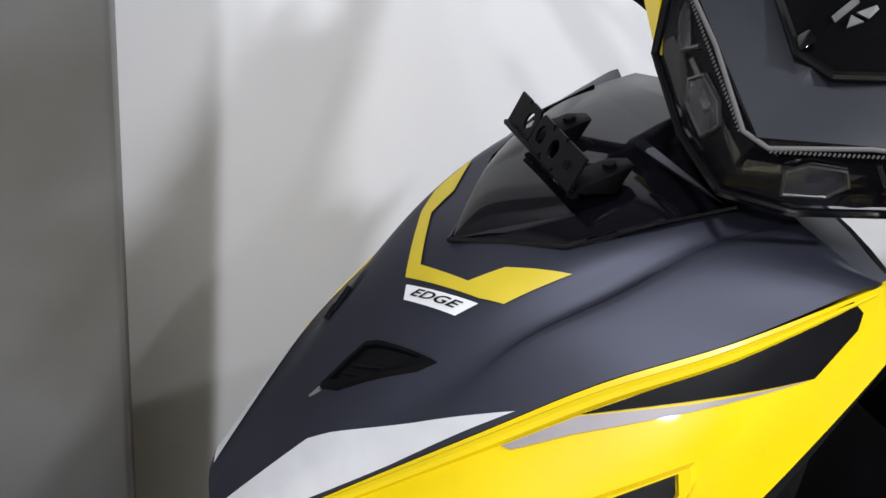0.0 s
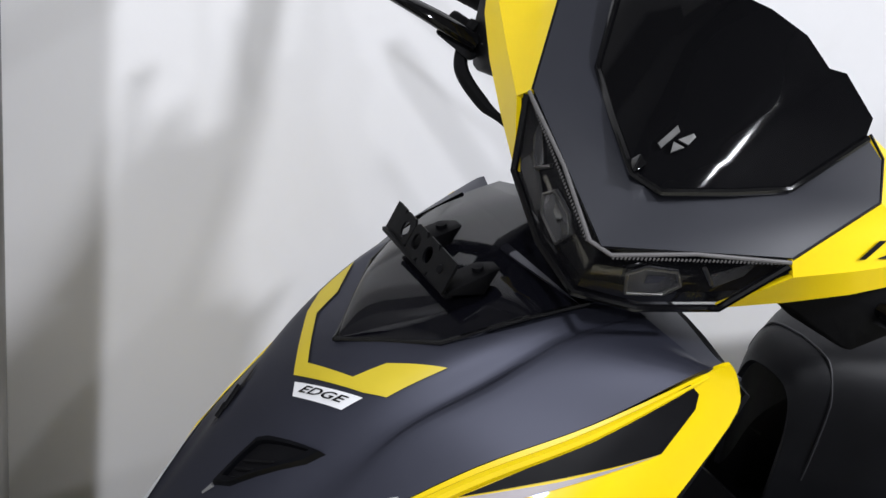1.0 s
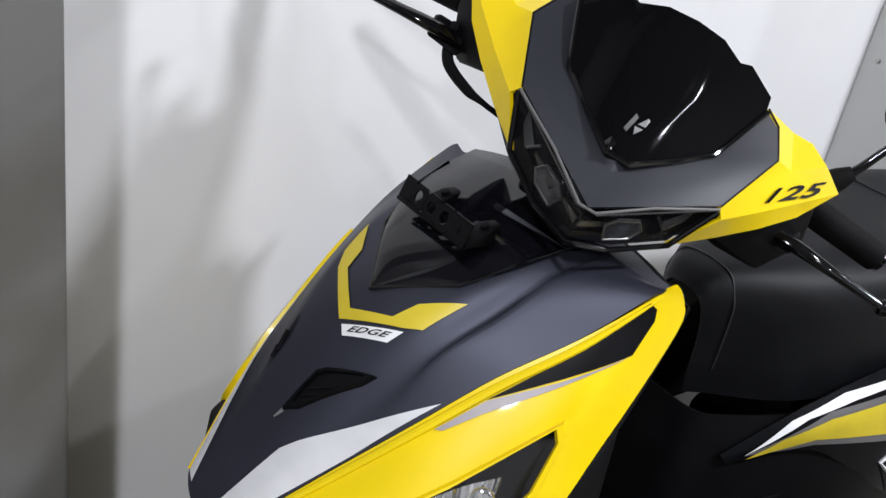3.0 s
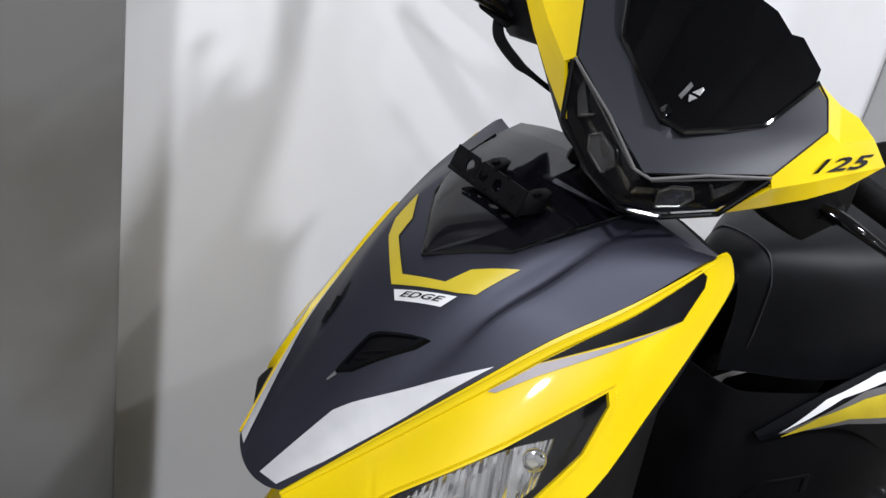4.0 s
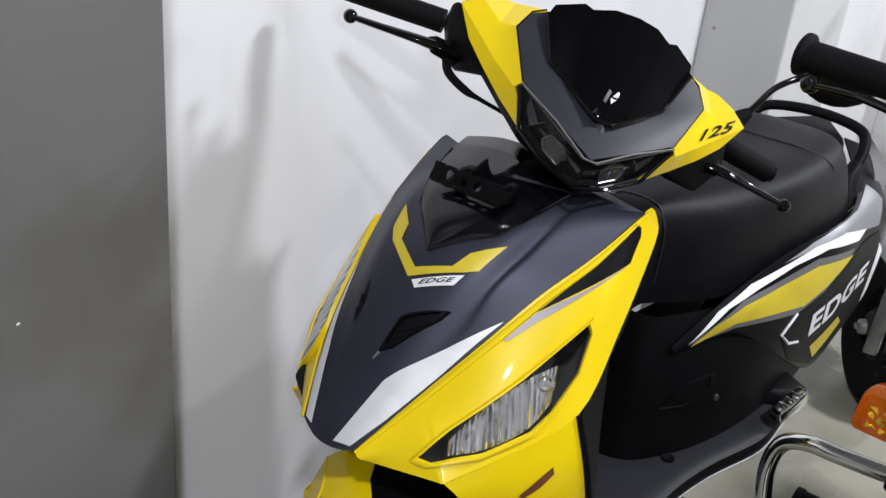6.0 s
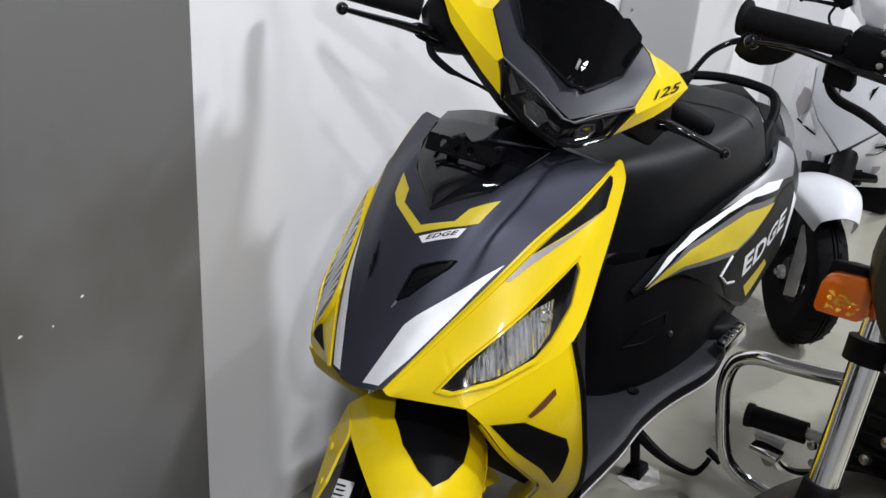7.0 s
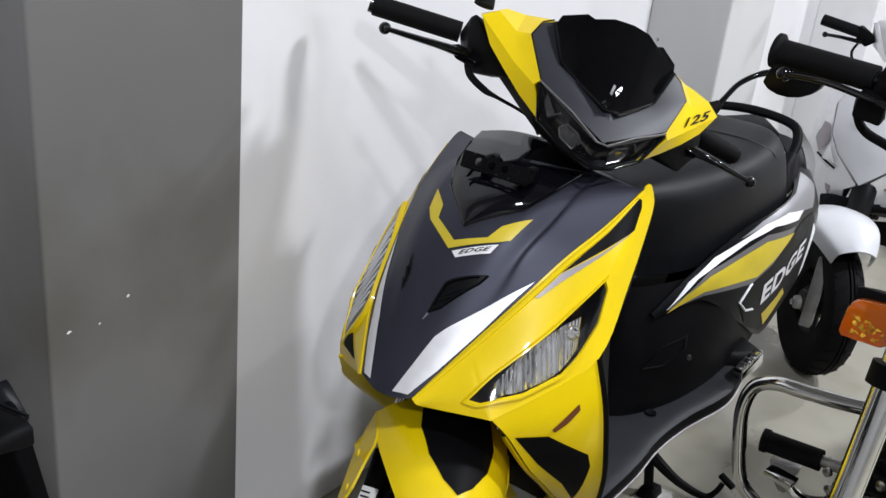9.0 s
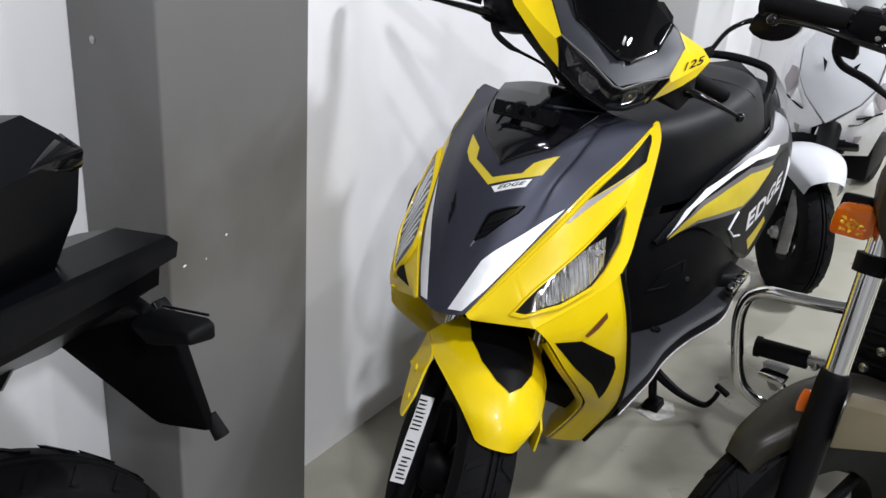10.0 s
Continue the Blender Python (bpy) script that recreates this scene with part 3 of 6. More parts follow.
for s in (1, -1):
    f = (lambda p: p) if s == 1 else ml
    out = Vector((s * 0.72, -0.62, 0.30))
    side = part("side_fairing", shell(crisp(SIDE) if s == 1 else SIDE_L, 4, 5, 0.004), YELLOW, scooter, "glossy yellow side fairing")
    st = tree_of(side)
    part("black_flash", laid(f(TRIANGLE), st, out, 0.0012), BLACK_DECAL, side)
    part("grey_flash", laid(f(GREY_FLASH), st, out, 0.0016), GREY_DECAL, side)
    bead = [outer(st, Vector(r[0]).lerp(Vector(r[1]), 0.3), out)[0] + out * 0.0005 for r in (SIDE if s == 1 else SIDE_L)[:5]] + ([Vector(SIDE[5][0]).lerp(Vector(SIDE[5][1]), 0.3)] if s == 1 else [Vector(SIDE_L[5][0]) - Vector((0, 0.014, 0.004))])
    part("edge_bead", tube(bead, [0.002, 0.004, 0.0045, 0.0045, 0.004, 0.001] if s == 1 else [0.001, 0.0015, 0.001], 8, 8), YELLOW, side)
    shape = LAMP if s == 1 else LAMP_L
    mid = sum((Vector(p) for p in shape), Vector()) / len(shape)
    lamp = part("lamp_housing", laid(f(shape), st, out, 0.0012), GLOSS, scooter, "dark glossy lamp housing")
    refl = bmesh.new()
    rnd = random.Random(5)
    low = curve_points([(0.140, 0.069, 0.598), (0.166, 0.100, 0.606), (0.190, 0.148, 0.626), (0.199, 0.180, 0.655)] if s == 1 else [(0.162, 0.102, 0.566), (0.174, 0.124, 0.585), (0.186, 0.156, 0.622), (0.194, 0.196, 0.668)], 14 if s == 1 else 10)
    top = curve_points([(0.134, 0.077, 0.613), (0.150, 0.114, 0.648), (0.172, 0.160, 0.680), (0.190, 0.196, 0.696)] if s == 1 else [(0.126, 0.100, 0.612), (0.128, 0.120, 0.655), (0.146, 0.165, 0.698), (0.170, 0.214, 0.726)], 14 if s == 1 else 10)
    grid = []
    for k, (p, q) in enumerate(zip(low, top)):
        col = []
        flute, lean = rnd.uniform(0.0006, 0.0022) * (k % 2), rnd.uniform(-0.5, 0.5)
        for j in range(15):
            w = p.lerp(q, j / 14)
            c, _ = outer(st, f([w])[0], out)
            if s == 1:
                rise = 0.0016 + flute + lean * 0.0012 * (j / 14 - 0.5)
            else:
                rise = 0.0016 + (0.0030 if k % 4 > 1 else 0.0) + rnd.uniform(-0.0001, 0.0003)
            col.append(refl.verts.new(c + out * rise))
        grid.append(col)
    for g0, g1 in zip(grid, grid[1:]):
        for j in range(14):
            refl.faces.new((g0[j], g1[j], g1[j + 1], g0[j + 1]))
    part("lamp_reflector", refl, LENS_GREY if s == 1 else GLOSS, lamp, "fluted clear lamp reflector", smooth=False)
    # On the wall side, silver strips over black paint the flutes' bright and dark bands.
    for k in range(2, len(low) - 4, 3) if s == -1 else ():
        q = [outer(st, f([low[k].lerp(top[min(k + 3, len(top) - 1)], g)])[0], out)[0] + out * 0.0042 for g in (0, 0.25, 0.5, 0.75, 1)]
        part("lit_flute_strip", tube(q, [0.0015, 0.0030, 0.0030, 0.0020], 4, 6), SILVER, lamp)
    bc, _ = outer(st, f([(0.190, 0.178, 0.676)])[0], out)
    part("bulb", lathe([(0.003, 0.004), (0.009, 0.0038), (0.011, 0.0022), (0.012, 0.0)], bc + out * 0.0004, out, 20, False), LENS_GREY, lamp)
    part("lamp_rim", ring_laid(f([mid + (Vector(p) - mid) * 1.045 + (Vector(p) - mid).normalized() * 0.007 for p in shape]), f([Vector(p) for p in shape]), st, out, 0.001, 0.0055), YELLOW, lamp)
    part("lamp_cover", laid(f(shape), st, out, 0.0048, 0.012), GLASS, lamp, "clear lamp cover").visible_shadow = False
    leg = part("leg_shield", shell(LEG if s == 1 else LEG_L, 4, 5, 0.004), YELLOW, scooter, "yellow leg shield")
    lt = tree_of(leg)
    lo = Vector((s * 0.80, -0.58, 0.10))
    part("black_insert", laid(f(PATCH), lt, lo, 0.0014), PLASTIC, leg)
    part("emblem", laid(f([(0.204, 0.135, 0.543), (0.212, 0.158, 0.562), (0.219, 0.176, 0.576), (0.221, 0.178, 0.566), (0.215, 0.160, 0.550), (0.207, 0.140, 0.538)]), lt, lo, 0.002), RED_MARK, leg)
    part("leg_lining", shell([f([(p[0] - 0.006, p[1] + 0.004, p[2] - 0.002), (p[0] - 0.035, p[1] + 0.045, p[2] - 0.03), (p[0] - 0.06, p[1] + 0.13, p[2] - 0.04)]) for p in [r[0] for r in LEG[1:]]], 3, 4, 0.003), YELLOW, leg)
    part("leg_edge", tube([r[3] for r in (LEG if s == 1 else LEG_L)], 0.005, 6, 8), PLASTIC, scooter)
part("nose_underside", hull([(-0.05, 0.02, 0.568), (0.05, 0.02, 0.568), (-0.14, 0.07, 0.566), (0.14, 0.07, 0.566), (-0.18, 0.20, 0.60), (0.18, 0.20, 0.60), (-0.15, 0.30, 0.66), (0.15, 0.30, 0.66), (-0.10, 0.33, 0.80), (0.10, 0.33, 0.80), (0, 0.10, 0.62)], 0.004), PLASTIC, scooter)
part("inner_shield", shell(mirrored([[(0, 0.40, 0.84), (0.10, 0.395, 0.84), (0.188, 0.382, 0.832)], [(0, 0.42, 0.72), (0.12, 0.41, 0.72), (0.208, 0.296, 0.718)], [(0, 0.42, 0.63), (0.13, 0.41, 0.63), (0.218, 0.218, 0.632)], [(0, 0.42, 0.48), (0.13, 0.41, 0.48), (0.241, 0.250, 0.475)], [(0, 0.42, 0.31), (0.13, 0.41, 0.31), (0.203, 0.340, 0.295)]]), 4, 4, 0.005), PLASTIC, scooter, "textured black inner shield")
ledge = mirrored([[(0, 0.338, 0.860), (0.09, 0.338, 0.858), (0.150, 0.352, 0.844), (0.183, 0.360, 0.845)], [(0, 0.40, 0.842), (0.09, 0.395, 0.842), (0.150, 0.385, 0.838), (0.184, 0.378, 0.842)]])
ledge[0][0], ledge[1][0], ledge[0][1], ledge[1][1] = Vector((-0.152, 0.358, 0.848)), Vector((-0.152, 0.374, 0.838)), Vector((-0.125, 0.352, 0.846)), Vector((-0.125, 0.388, 0.838))
part("top_ledge", shell(ledge, 4, 3, 0.004), MATTE, scooter)

# ---- the yellow scooter: steering ----
STEER, RAKE = radians(42.7), radians(26.5)
AXIS = Vector((0, math.sin(RAKE), math.cos(RAKE)))
EX = Matrix.Rotation(STEER, 3, AXIS) @ Vector((1, 0, 0))
EF = Matrix.Rotation(STEER, 3, AXIS) @ Vector((0, -math.cos(RAKE), math.sin(RAKE)))
PIVOT = Vector((0, 0.42, 0.908))


def H(x, f, h):
    """Room place of a point of the steered parts: across, ahead and up the steering axis."""
    return PIVOT + EX * x + EF * f + AXIS * h


def HR(rows):
    return [[H(*p) for p in r] for r in rows]


def HP(pts):
    return [H(*p) for p in pts]


HC = 0.0065  # middle of the handlebar head


def HV(verts):
    return {k: H(p[0] + HC, p[1], p[2]) for k, p in verts.items()}


FACE = {"d": (0, 0.209, -0.053), "d2": (0, 0.199, -0.022), "s": (0, 0.1925, -0.002), "e": (0.101, 0.154, 0.006), "f": (0.129, 0.114, 0.0695), "g": (0.116, 0.098, 0.096), "j": (0.098, 0.099, 0.104),
        "m": (0.090, 0.139, 0.034), "t": (0.075, 0.127, 0.043), "u": (0.042, 0.160, 0.020)}
FACE_FACES = ["d e m d2", "d2 m t u", "d2 u s", "e f m", "m f t", "f g j t"]
fv, ff = both(FACE, FACE_FACES, ("d", "d2", "s"))
part("cowl_face", facets(HV(fv), ff), COWL, scooter, "matte charcoal handlebar cowl", sharp=50)
WING = {"e": (0.1015, 0.1535, 0.005), "f": (0.130, 0.1135, 0.0695), "g": (0.117, 0.097, 0.097), "j": (0.101, 0.094, 0.107), "e2": (0.109, 0.150, -0.004), "f2": (0.149, 0.096, 0.069), "g2": (0.138, 0.066, 0.104), "b": (0.180, 0.074, 0.092), "b2": (0.165, 0.040, 0.108),
        "t": (0.203, 0.074, 0.076), "t2": (0.200, 0.040, 0.086), "n": (0.142, 0.117, 0.022), "l": (0.082, 0.142, -0.048), "r": (0.118, 0.121, -0.020), "q": (0.150, 0.108, 0.008), "q2": (0.178, 0.090, 0.036)}
WING_FACES = ["e f f2 e2", "f g g2 f2", "g j g2", "e2 f2 n", "f2 b t n", "f2 g2 b2 b", "b b2 t2 t", "e2 n q r", "e2 r l", "n t q2 q"]
for s in (1, -1):
    f = (lambda p: p) if s == 1 else mx
    w = HV({k: (s * p[0], p[1], p[2]) for k, p in WING.items()})
    wing = part("cowl_side", facets(w, WING_FACES), YELLOW, scooter, "yellow handlebar cowl side", sharp=20)
    part("cowl_back", hull(HP(f([(0.205, 0.030, 0.078), (0.200, 0.030, 0.050), (0.188, 0.030, 0.018), (0.172, 0.030, -0.002), (0.138, 0.092, 0.004), (0.172, 0.066, 0.044), (0.200, 0.040, 0.082)] + ([(0.130, 0.030, -0.014), (0.098, 0.070, -0.018), (0.108, 0.112, -0.020)] if s == 1 else [(0.140, 0.040, 0.006), (0.112, 0.105, 0.004)]) + ([(0.190, 0.050, -0.025), (0.139, 0.075, -0.026), (0.220, 0.030, 0.018)] if s == 1 else []) + [(0.130, -0.03, 0.015), (0.190, -0.03, 0.03), (0.205, -0.03, 0.06), (0.16, -0.02, 0.09)])), 0.003), PLASTIC, scooter)
    rim = [w["e"], w["f"], w["g"], w["j"]]
    part("cowl_gap", tube([p - EF * 0.001 for p in rim], 0.0012, 4, 6, lin=True), BLACK_DECAL, wing)
    ge = 0.312 if s == 1 else 0.345
    part("grip", tube(HP(f([(0.205, -0.022, 0.060), (ge, -0.022 - 0.2 * (ge - 0.205), 0.060 - 0.057 * (ge - 0.205))])), 0.0165, seg=18), RUBBER, scooter, "ribbed black rubber grip")
    part("bar_end", tube(HP(f([(ge - 0.005, -0.023 - 0.2 * (ge - 0.21), 0.060 - 0.057 * (ge - 0.205)), (ge + 0.007, -0.022 - 0.2 * (ge - 0.2), 0.060 - 0.057 * (ge - 0.205))])), 0.0135, seg=14), GLOSS, scooter)
    lever = part("brake_lever", tube(HP(f([(0.180, 0.040, 0.016), (0.210, 0.054, 0.015), (0.240, 0.055, 0.013), (0.275, 0.046, 0.011), (0.318, 0.034, 0.009)])), [0.013, 0.011, 0.009, 0.0075, 0.006], 6, 12, flat=0.65), GLOSS, scooter)
    part("lever_ball", lathe([(0.0095 * math.sin(math.pi * (k + 0.5) / 8), -0.0095 * math.cos(math.pi * (k + 0.5) / 8)) for k in range(8)], H(s * 0.321, 0.033, 0.009), (0, 0, 1), 14, False), GLOSS, lever)
    part("lever_perch", hull(HP(f([(0.17, 0.05, 0.0), (0.21, 0.055, 0.004), (0.21, 0.04, 0.03), (0.17, 0.03, 0.03), (0.19, 0.0, 0.02), (0.22, 0.0, 0.03)])), 0.003), PLASTIC, lever)
    for k in range(7 if s == 1 else 9):
        x = 0.215 + k * 0.0125
        part("grip_rib", lathe([(0.0164, -0.0015), (0.0168, 0.0), (0.0164, 0.0015)], H(s * x, -0.024 - 0.0025 * k, 0.0595 - 0.0007 * k), EX, 18), RUBBER, scooter)
    if s == 1:
        wt = tree_of(wing)
        wout = (EX * 0.45 + EF * 0.72 + AXIS * 0.5).normalized()
        o = H(0.141, 0.110, 0.024)
        part("lettering", snapped(lettering("125", o, H(0.191, 0.080, 0.062) - o, H(0.141, 0.107, 0.040) - o, 0.3, 0.025), wt, wout, 0.0022), BLACK_DECAL, wing)

SCREEN = {"c0": (0, 0.1950, -0.004), "b": (0.010, 0.1930, -0.004), "e": (0.044, 0.163, 0.020), "c1": (0, 0.1765, 0.031), "k2": (0.021, 0.1735, 0.033), "c2": (0, 0.1655, 0.080), "k1": (0.040, 0.153, 0.082), "m": (0.075, 0.132, 0.044),
          "j": (0.099, 0.104, 0.101), "s1": (0.095, 0.106, 0.1145), "s2": (0.063, 0.122, 0.1270), "s3": (0.052, 0.127, 0.1230), "tc": (0, 0.150, 0.1310), "t2": (0.028, 0.143, 0.1300)}
SCREEN_FACES = ["c0 b e k2 c1", "c1 k2 k1 c2", "c2 k1 t2 tc", "k1 s3 t2", "k2 e m k1", "k1 m j", "k1 j s1 s2 s3"]
sv, sf = both(SCREEN, SCREEN_FACES, ("c0", "c1", "c2", "tc"))
screen = part("flyscreen", facets(HV(sv), sf), SCREEN_BLACK, scooter, "glossy black faceted flyscreen", sharp=40)
part("screen_lip", tube(HP([(HC + x, f, h) for x, f, h in [(-0.100, 0.104, 0.102), (-0.076, 0.131, 0.043), (-0.044, 0.163, 0.018), (-0.010, 0.194, -0.006), (0.010, 0.194, -0.006), (0.044, 0.163, 0.018), (0.076, 0.131, 0.043), (0.100, 0.104, 0.102)]]), 0.0028, 4, 8, lin=True), GLOSS, screen)
part("screen_clip", hull(HP([(HC + x, f, h) for x, f, h in [(-0.018, 0.188, 0.000), (-0.010, 0.198, -0.006), (-0.006, 0.196, 0.004), (-0.014, 0.192, 0.008), (-0.012, 0.190, 0.002)]]), 0.001), GLOSS, screen)
sct = tree_of(screen)
SF = (EF * 0.95 + AXIS * 0.3).normalized()


def on_screen(pts):
    return laid([H(0.006 + x, 0.19, 0.030 + h) for x, h in pts], sct, SF, 0.0012, 0.02, 0.002)


part("emblem", on_screen([(-0.0085, -0.010), (-0.0050, -0.012), (-0.0015, 0.006), (-0.0050, 0.009)]), EMBLEM, screen, "small brushed metal emblem", smooth=False)
part("emblem", on_screen([(0.0005, 0.000), (0.0075, 0.001), (0.0085, 0.009), (0.0062, 0.010)]), EMBLEM, screen, smooth=False)
part("emblem", on_screen([(-0.0010, -0.003), (0.0065, -0.002), (0.0015, -0.011)]), EMBLEM, screen, smooth=False)

LENS = {"d": (0, 0.2075, -0.0575), "e": (0.102, 0.1535, 0.001), "l1": (0.082, 0.1430, -0.0470), "l2": (0.0385, 0.1640, -0.0760), "l3": (0, 0.1840, -0.0885), "x": (0.048, 0.1810, -0.0420), "y": (0, 0.2010, -0.0745)}
LENS_FACES = ["d x y", "x l2 l3 y", "d e x", "x e l1 l2"]
lv_, lf = both({k: (p[0], p[1] - 0.013, p[2] + 0.003) for k, p in LENS.items()}, LENS_FACES, ("d", "y", "l3"))
headlight = part("headlight", facets(HV(lv_), lf, 0.003), GLOSS, scooter, "dark wide headlight under a clear lens", sharp=20)
ht = tree_of(headlight)
CREST = [(HC + x, f, h) for x, f, h in [(-0.102, 0.1560, 0.003), (-0.05, 0.1840, -0.0255), (-0.008, 0.2070, -0.0545), (0.008, 0.2070, -0.0545), (0.05, 0.1840, -0.0255), (0.102, 0.1560, 0.003)]]
part("light_strip", tube(HP(CREST), 0.0014, 8, 8, lin=True), DARK_GREY, headlight, "ribbed chrome strip")
for k in range(44):
    for s in (-1, 1):
        p = Vector((HC + s * 0.010, 0.2065, -0.0560)).lerp(Vector((HC + s * 0.098, 0.1580, -0.0010)), k / 43)
        part("strip_tooth", tube([H(*p), H(p[0], p[1] + 0.0006, p[2] + 0.0017)], 0.0006, seg=5), DARK_GREY, headlight)
part("lower_rim", tube(HP([(HC + x, f, h) for x, f, h in [(-0.103, 0.152, 0.001), (-0.083, 0.142, -0.0475), (-0.0385, 0.163, -0.0770), (0, 0.183, -0.0895), (0.0385, 0.163, -0.0770), (0.083, 0.142, -0.0475), (0.103, 0.152, 0.001)]]), 0.0028, 6, 8, lin=True), GLOSS, headlight)
hout = (EF * 0.85 - AXIS * 0.5).normalized()
for s in (-1, 1):
    pr = [(HC + s * x, f, h) for x, f, h in [(0.022, 0.19, -0.064), (0.030, 0.185, -0.052), (0.047, 0.18, -0.046), (0.054, 0.17, -0.054), (0.048, 0.17, -0.067), (0.028, 0.17, -0.073)]]
    lens = part("projector", laid(HP(pr), ht, hout, 0.0012, 0.01, 0.004), GLASS_DARK, headlight)
    ring = [outer(ht, H(*p), hout)[0] + hout * 0.0056 for p in pr + pr[:1]]
    part("projector_rim", tube(ring, 0.0012, 3, 6, lin=True), STEEL, lens)
    # A small chrome patch paints in the highlight on the projector.
    part("lens_glint", laid(HP([(HC + s * 0.033, 0.185, -0.057), (HC + s * 0.043, 0.18, -0.052), (HC + s * 0.041, 0.18, -0.060), (HC + s * 0.034, 0.18, -0.064)]), ht, hout, 0.0062, 0.01), CHROME, lens)
    part("reflector_bar", laid(HP([(HC + s * 0.002, 0.19, -0.066), (HC + s * 0.060, 0.18, -0.050), (HC + s * 0.062, 0.18, -0.055), (HC + s * 0.002, 0.19, -0.075)]), ht, hout, 0.0010, 0.01), BRASS, headlight)
    part("side_reflector", laid(HP([(HC + s * 0.066, 0.17, -0.040), (HC + s * 0.086, 0.16, -0.012), (HC + s * 0.084, 0.16, -0.030), (HC + s * 0.072, 0.16, -0.048)]), ht, hout, 0.0012, 0.01, 0.001), GLASS_DARK, headlight)
    part("reflector_rib", tube([outer(ht, H(HC + s * x, 0.17, h), hout)[0] + hout * 0.002 for x, h in ((0.060, -0.034), (0.070, -0.050))], 0.0016, seg=6), STEEL, headlight)
gv, gf = both(LENS, LENS_FACES, ("d", "y", "l3"))
part("lamp_lens", facets(HV(gv), gf, 0.0022), CLEAR, headlight, "tinted clear lens", sharp=40).visible_shadow = False
part("cowl_core", hull(HP([(-0.11, 0.14, 0.0), (0.11, 0.14, 0.0), (0, 0.17, -0.05), (0.07, 0.12, -0.06), (-0.07, 0.12, -0.06), (0, 0.12, -0.085), (-0.12, 0.06, 0.08), (0.12, 0.06, 0.08), (0, 0.10, 0.05), (-0.20, 0.01, 0.06), (0.20, 0.01, 0.06), (-0.18, -0.01, 0.055), (0.19, -0.02, 0.03), (0.05, 0.04, -0.05), (-0.03, 0.06, -0.05)]), 0.004), PLASTIC, scooter)
part("steering_stem", tube(HP([(0, 0.02, -0.04), (0, 0.0, -0.36)]), 0.032, seg=16), PLASTIC, scooter)
part("stem_shroud", hull(HP([(-0.055, 0.06, -0.06), (0.055, 0.06, -0.06), (-0.05, -0.03, -0.05), (0.05, -0.03, -0.05), (-0.05, 0.05, -0.13), (0.05, 0.05, -0.13), (-0.045, -0.02, -0.13), (0.045, -0.02, -0.13)]), 0.008), PLASTIC, scooter)
part("brake_cable", tube(HP([(-0.190, 0.035, 0.030), (-0.188, 0.040, 0.014), (-0.176, 0.043, -0.008), (-0.146, 0.043, -0.021), (-0.124, 0.043, -0.024), (-0.070, 0.043, -0.032), (-0.04, 0.03, -0.05)]), [0.0055, 0.0055, 0.006, 0.0055, 0.003, 0.0025, 0.0025], 8, 8), RUBBER, scooter)
stalk = [(0.184, 0.560, 0.941), (0.191, 0.575, 0.953), (0.204, 0.600, 0.981), (0.227, 0.622, 0.999), (0.248, 0.628, 1.005)]
mirror = part("mirror", hull([Vector((0.279, 0.628, 1.004)) + Vector((0.048 * math.cos(a) * (0.85 if math.sin(a) > 0 else 1), 0.012 * d, 0.031 * math.sin(a) + 0.004 * math.cos(a))) * (1 if d < 1.5 else 0.7) for a in [k * math.pi / 8 for k in range(16)] for d in (-1, 1, 2.4)], 0.003), SATIN, scooter, "black rounded rear-view mirror")
part("mirror_stalk", tube(stalk, [0.006, 0.0045, 0.0045, 0.006], 8, 10), GLOSS, mirror)
part("rubber_boot", lathe([(0.013, -0.008), (0.011, 0.002), (0.007, 0.014)], (0.184, 0.560, 0.941), (0.5, 0.5, 0.6), 14, False), RUBBER, mirror)
part("mirror_mount", lathe([(0.016, 0.0), (0.014, 0.012), (0.009, 0.02)], H(-0.196, 0.055, 0.094), AXIS, 14, False), RUBBER, scooter)

# front fork, fender and wheel
C = -0.018
for s in (-1, 1):
    x = C + 0.008 + s * 0.083
    leg = part("fork_tube", tube(HP([(x, 0.05, -0.36), (x, 0.05, -0.60)]), 0.0125, seg=16), CHROME, scooter, "chrome fork tube")
    part("fork_slider", tube(HP([(x, 0.05, -0.585), (x - s * 0.004, 0.055, -0.60), (x - s * 0.008, 0.055, -0.70), (x - s * 0.010, 0.055, -0.83)]), [0.017, 0.021, 0.021, 0.018], 4, 16), PLASTIC, leg)
    part("axle_nut", lathe([(0.010, 0), (0.010, 0.012), (0.006, 0.012), (0.006, 0.020)], H(x - s * 0.012, 0.05, -0.770), EX * s, 6, False), STEEL, leg)
stick = part("fork_label", hull(HP([(C - 0.083 - 0.011, 0.0785, -0.645), (C - 0.083 + 0.014, 0.0785, -0.645), (C - 0.088 - 0.012, 0.0785, -0.805), (C - 0.088 + 0.014, 0.0785, -0.805), (C - 0.083 - 0.011, 0.0775, -0.645), (C - 0.083 + 0.014, 0.0775, -0.645), (C - 0.088 - 0.012, 0.0775, -0.805), (C - 0.088 + 0.014, 0.0775, -0.805)])), PAPER, scooter, "white printed label on the fork")
rnd = random.Random(3)
for k in range(20):
    h0 = -0.652 - k * 0.0075
    if k in (8, 9, 13):
        continue
    x0 = C - 0.092 - 0.003 + rnd.uniform(0, 0.003)
    part("print_bar", hull(HP([(x0, 0.0792, h0), (x0 + rnd.uniform(0.010, 0.019), 0.0792, h0), (x0, 0.0792, h0 - 0.003), (x0 + rnd.uniform(0.010, 0.019), 0.0792, h0 - 0.003), (x0 + 0.005, 0.0786, h0 - 0.001)])), BLACK_DECAL, stick, smooth=False)
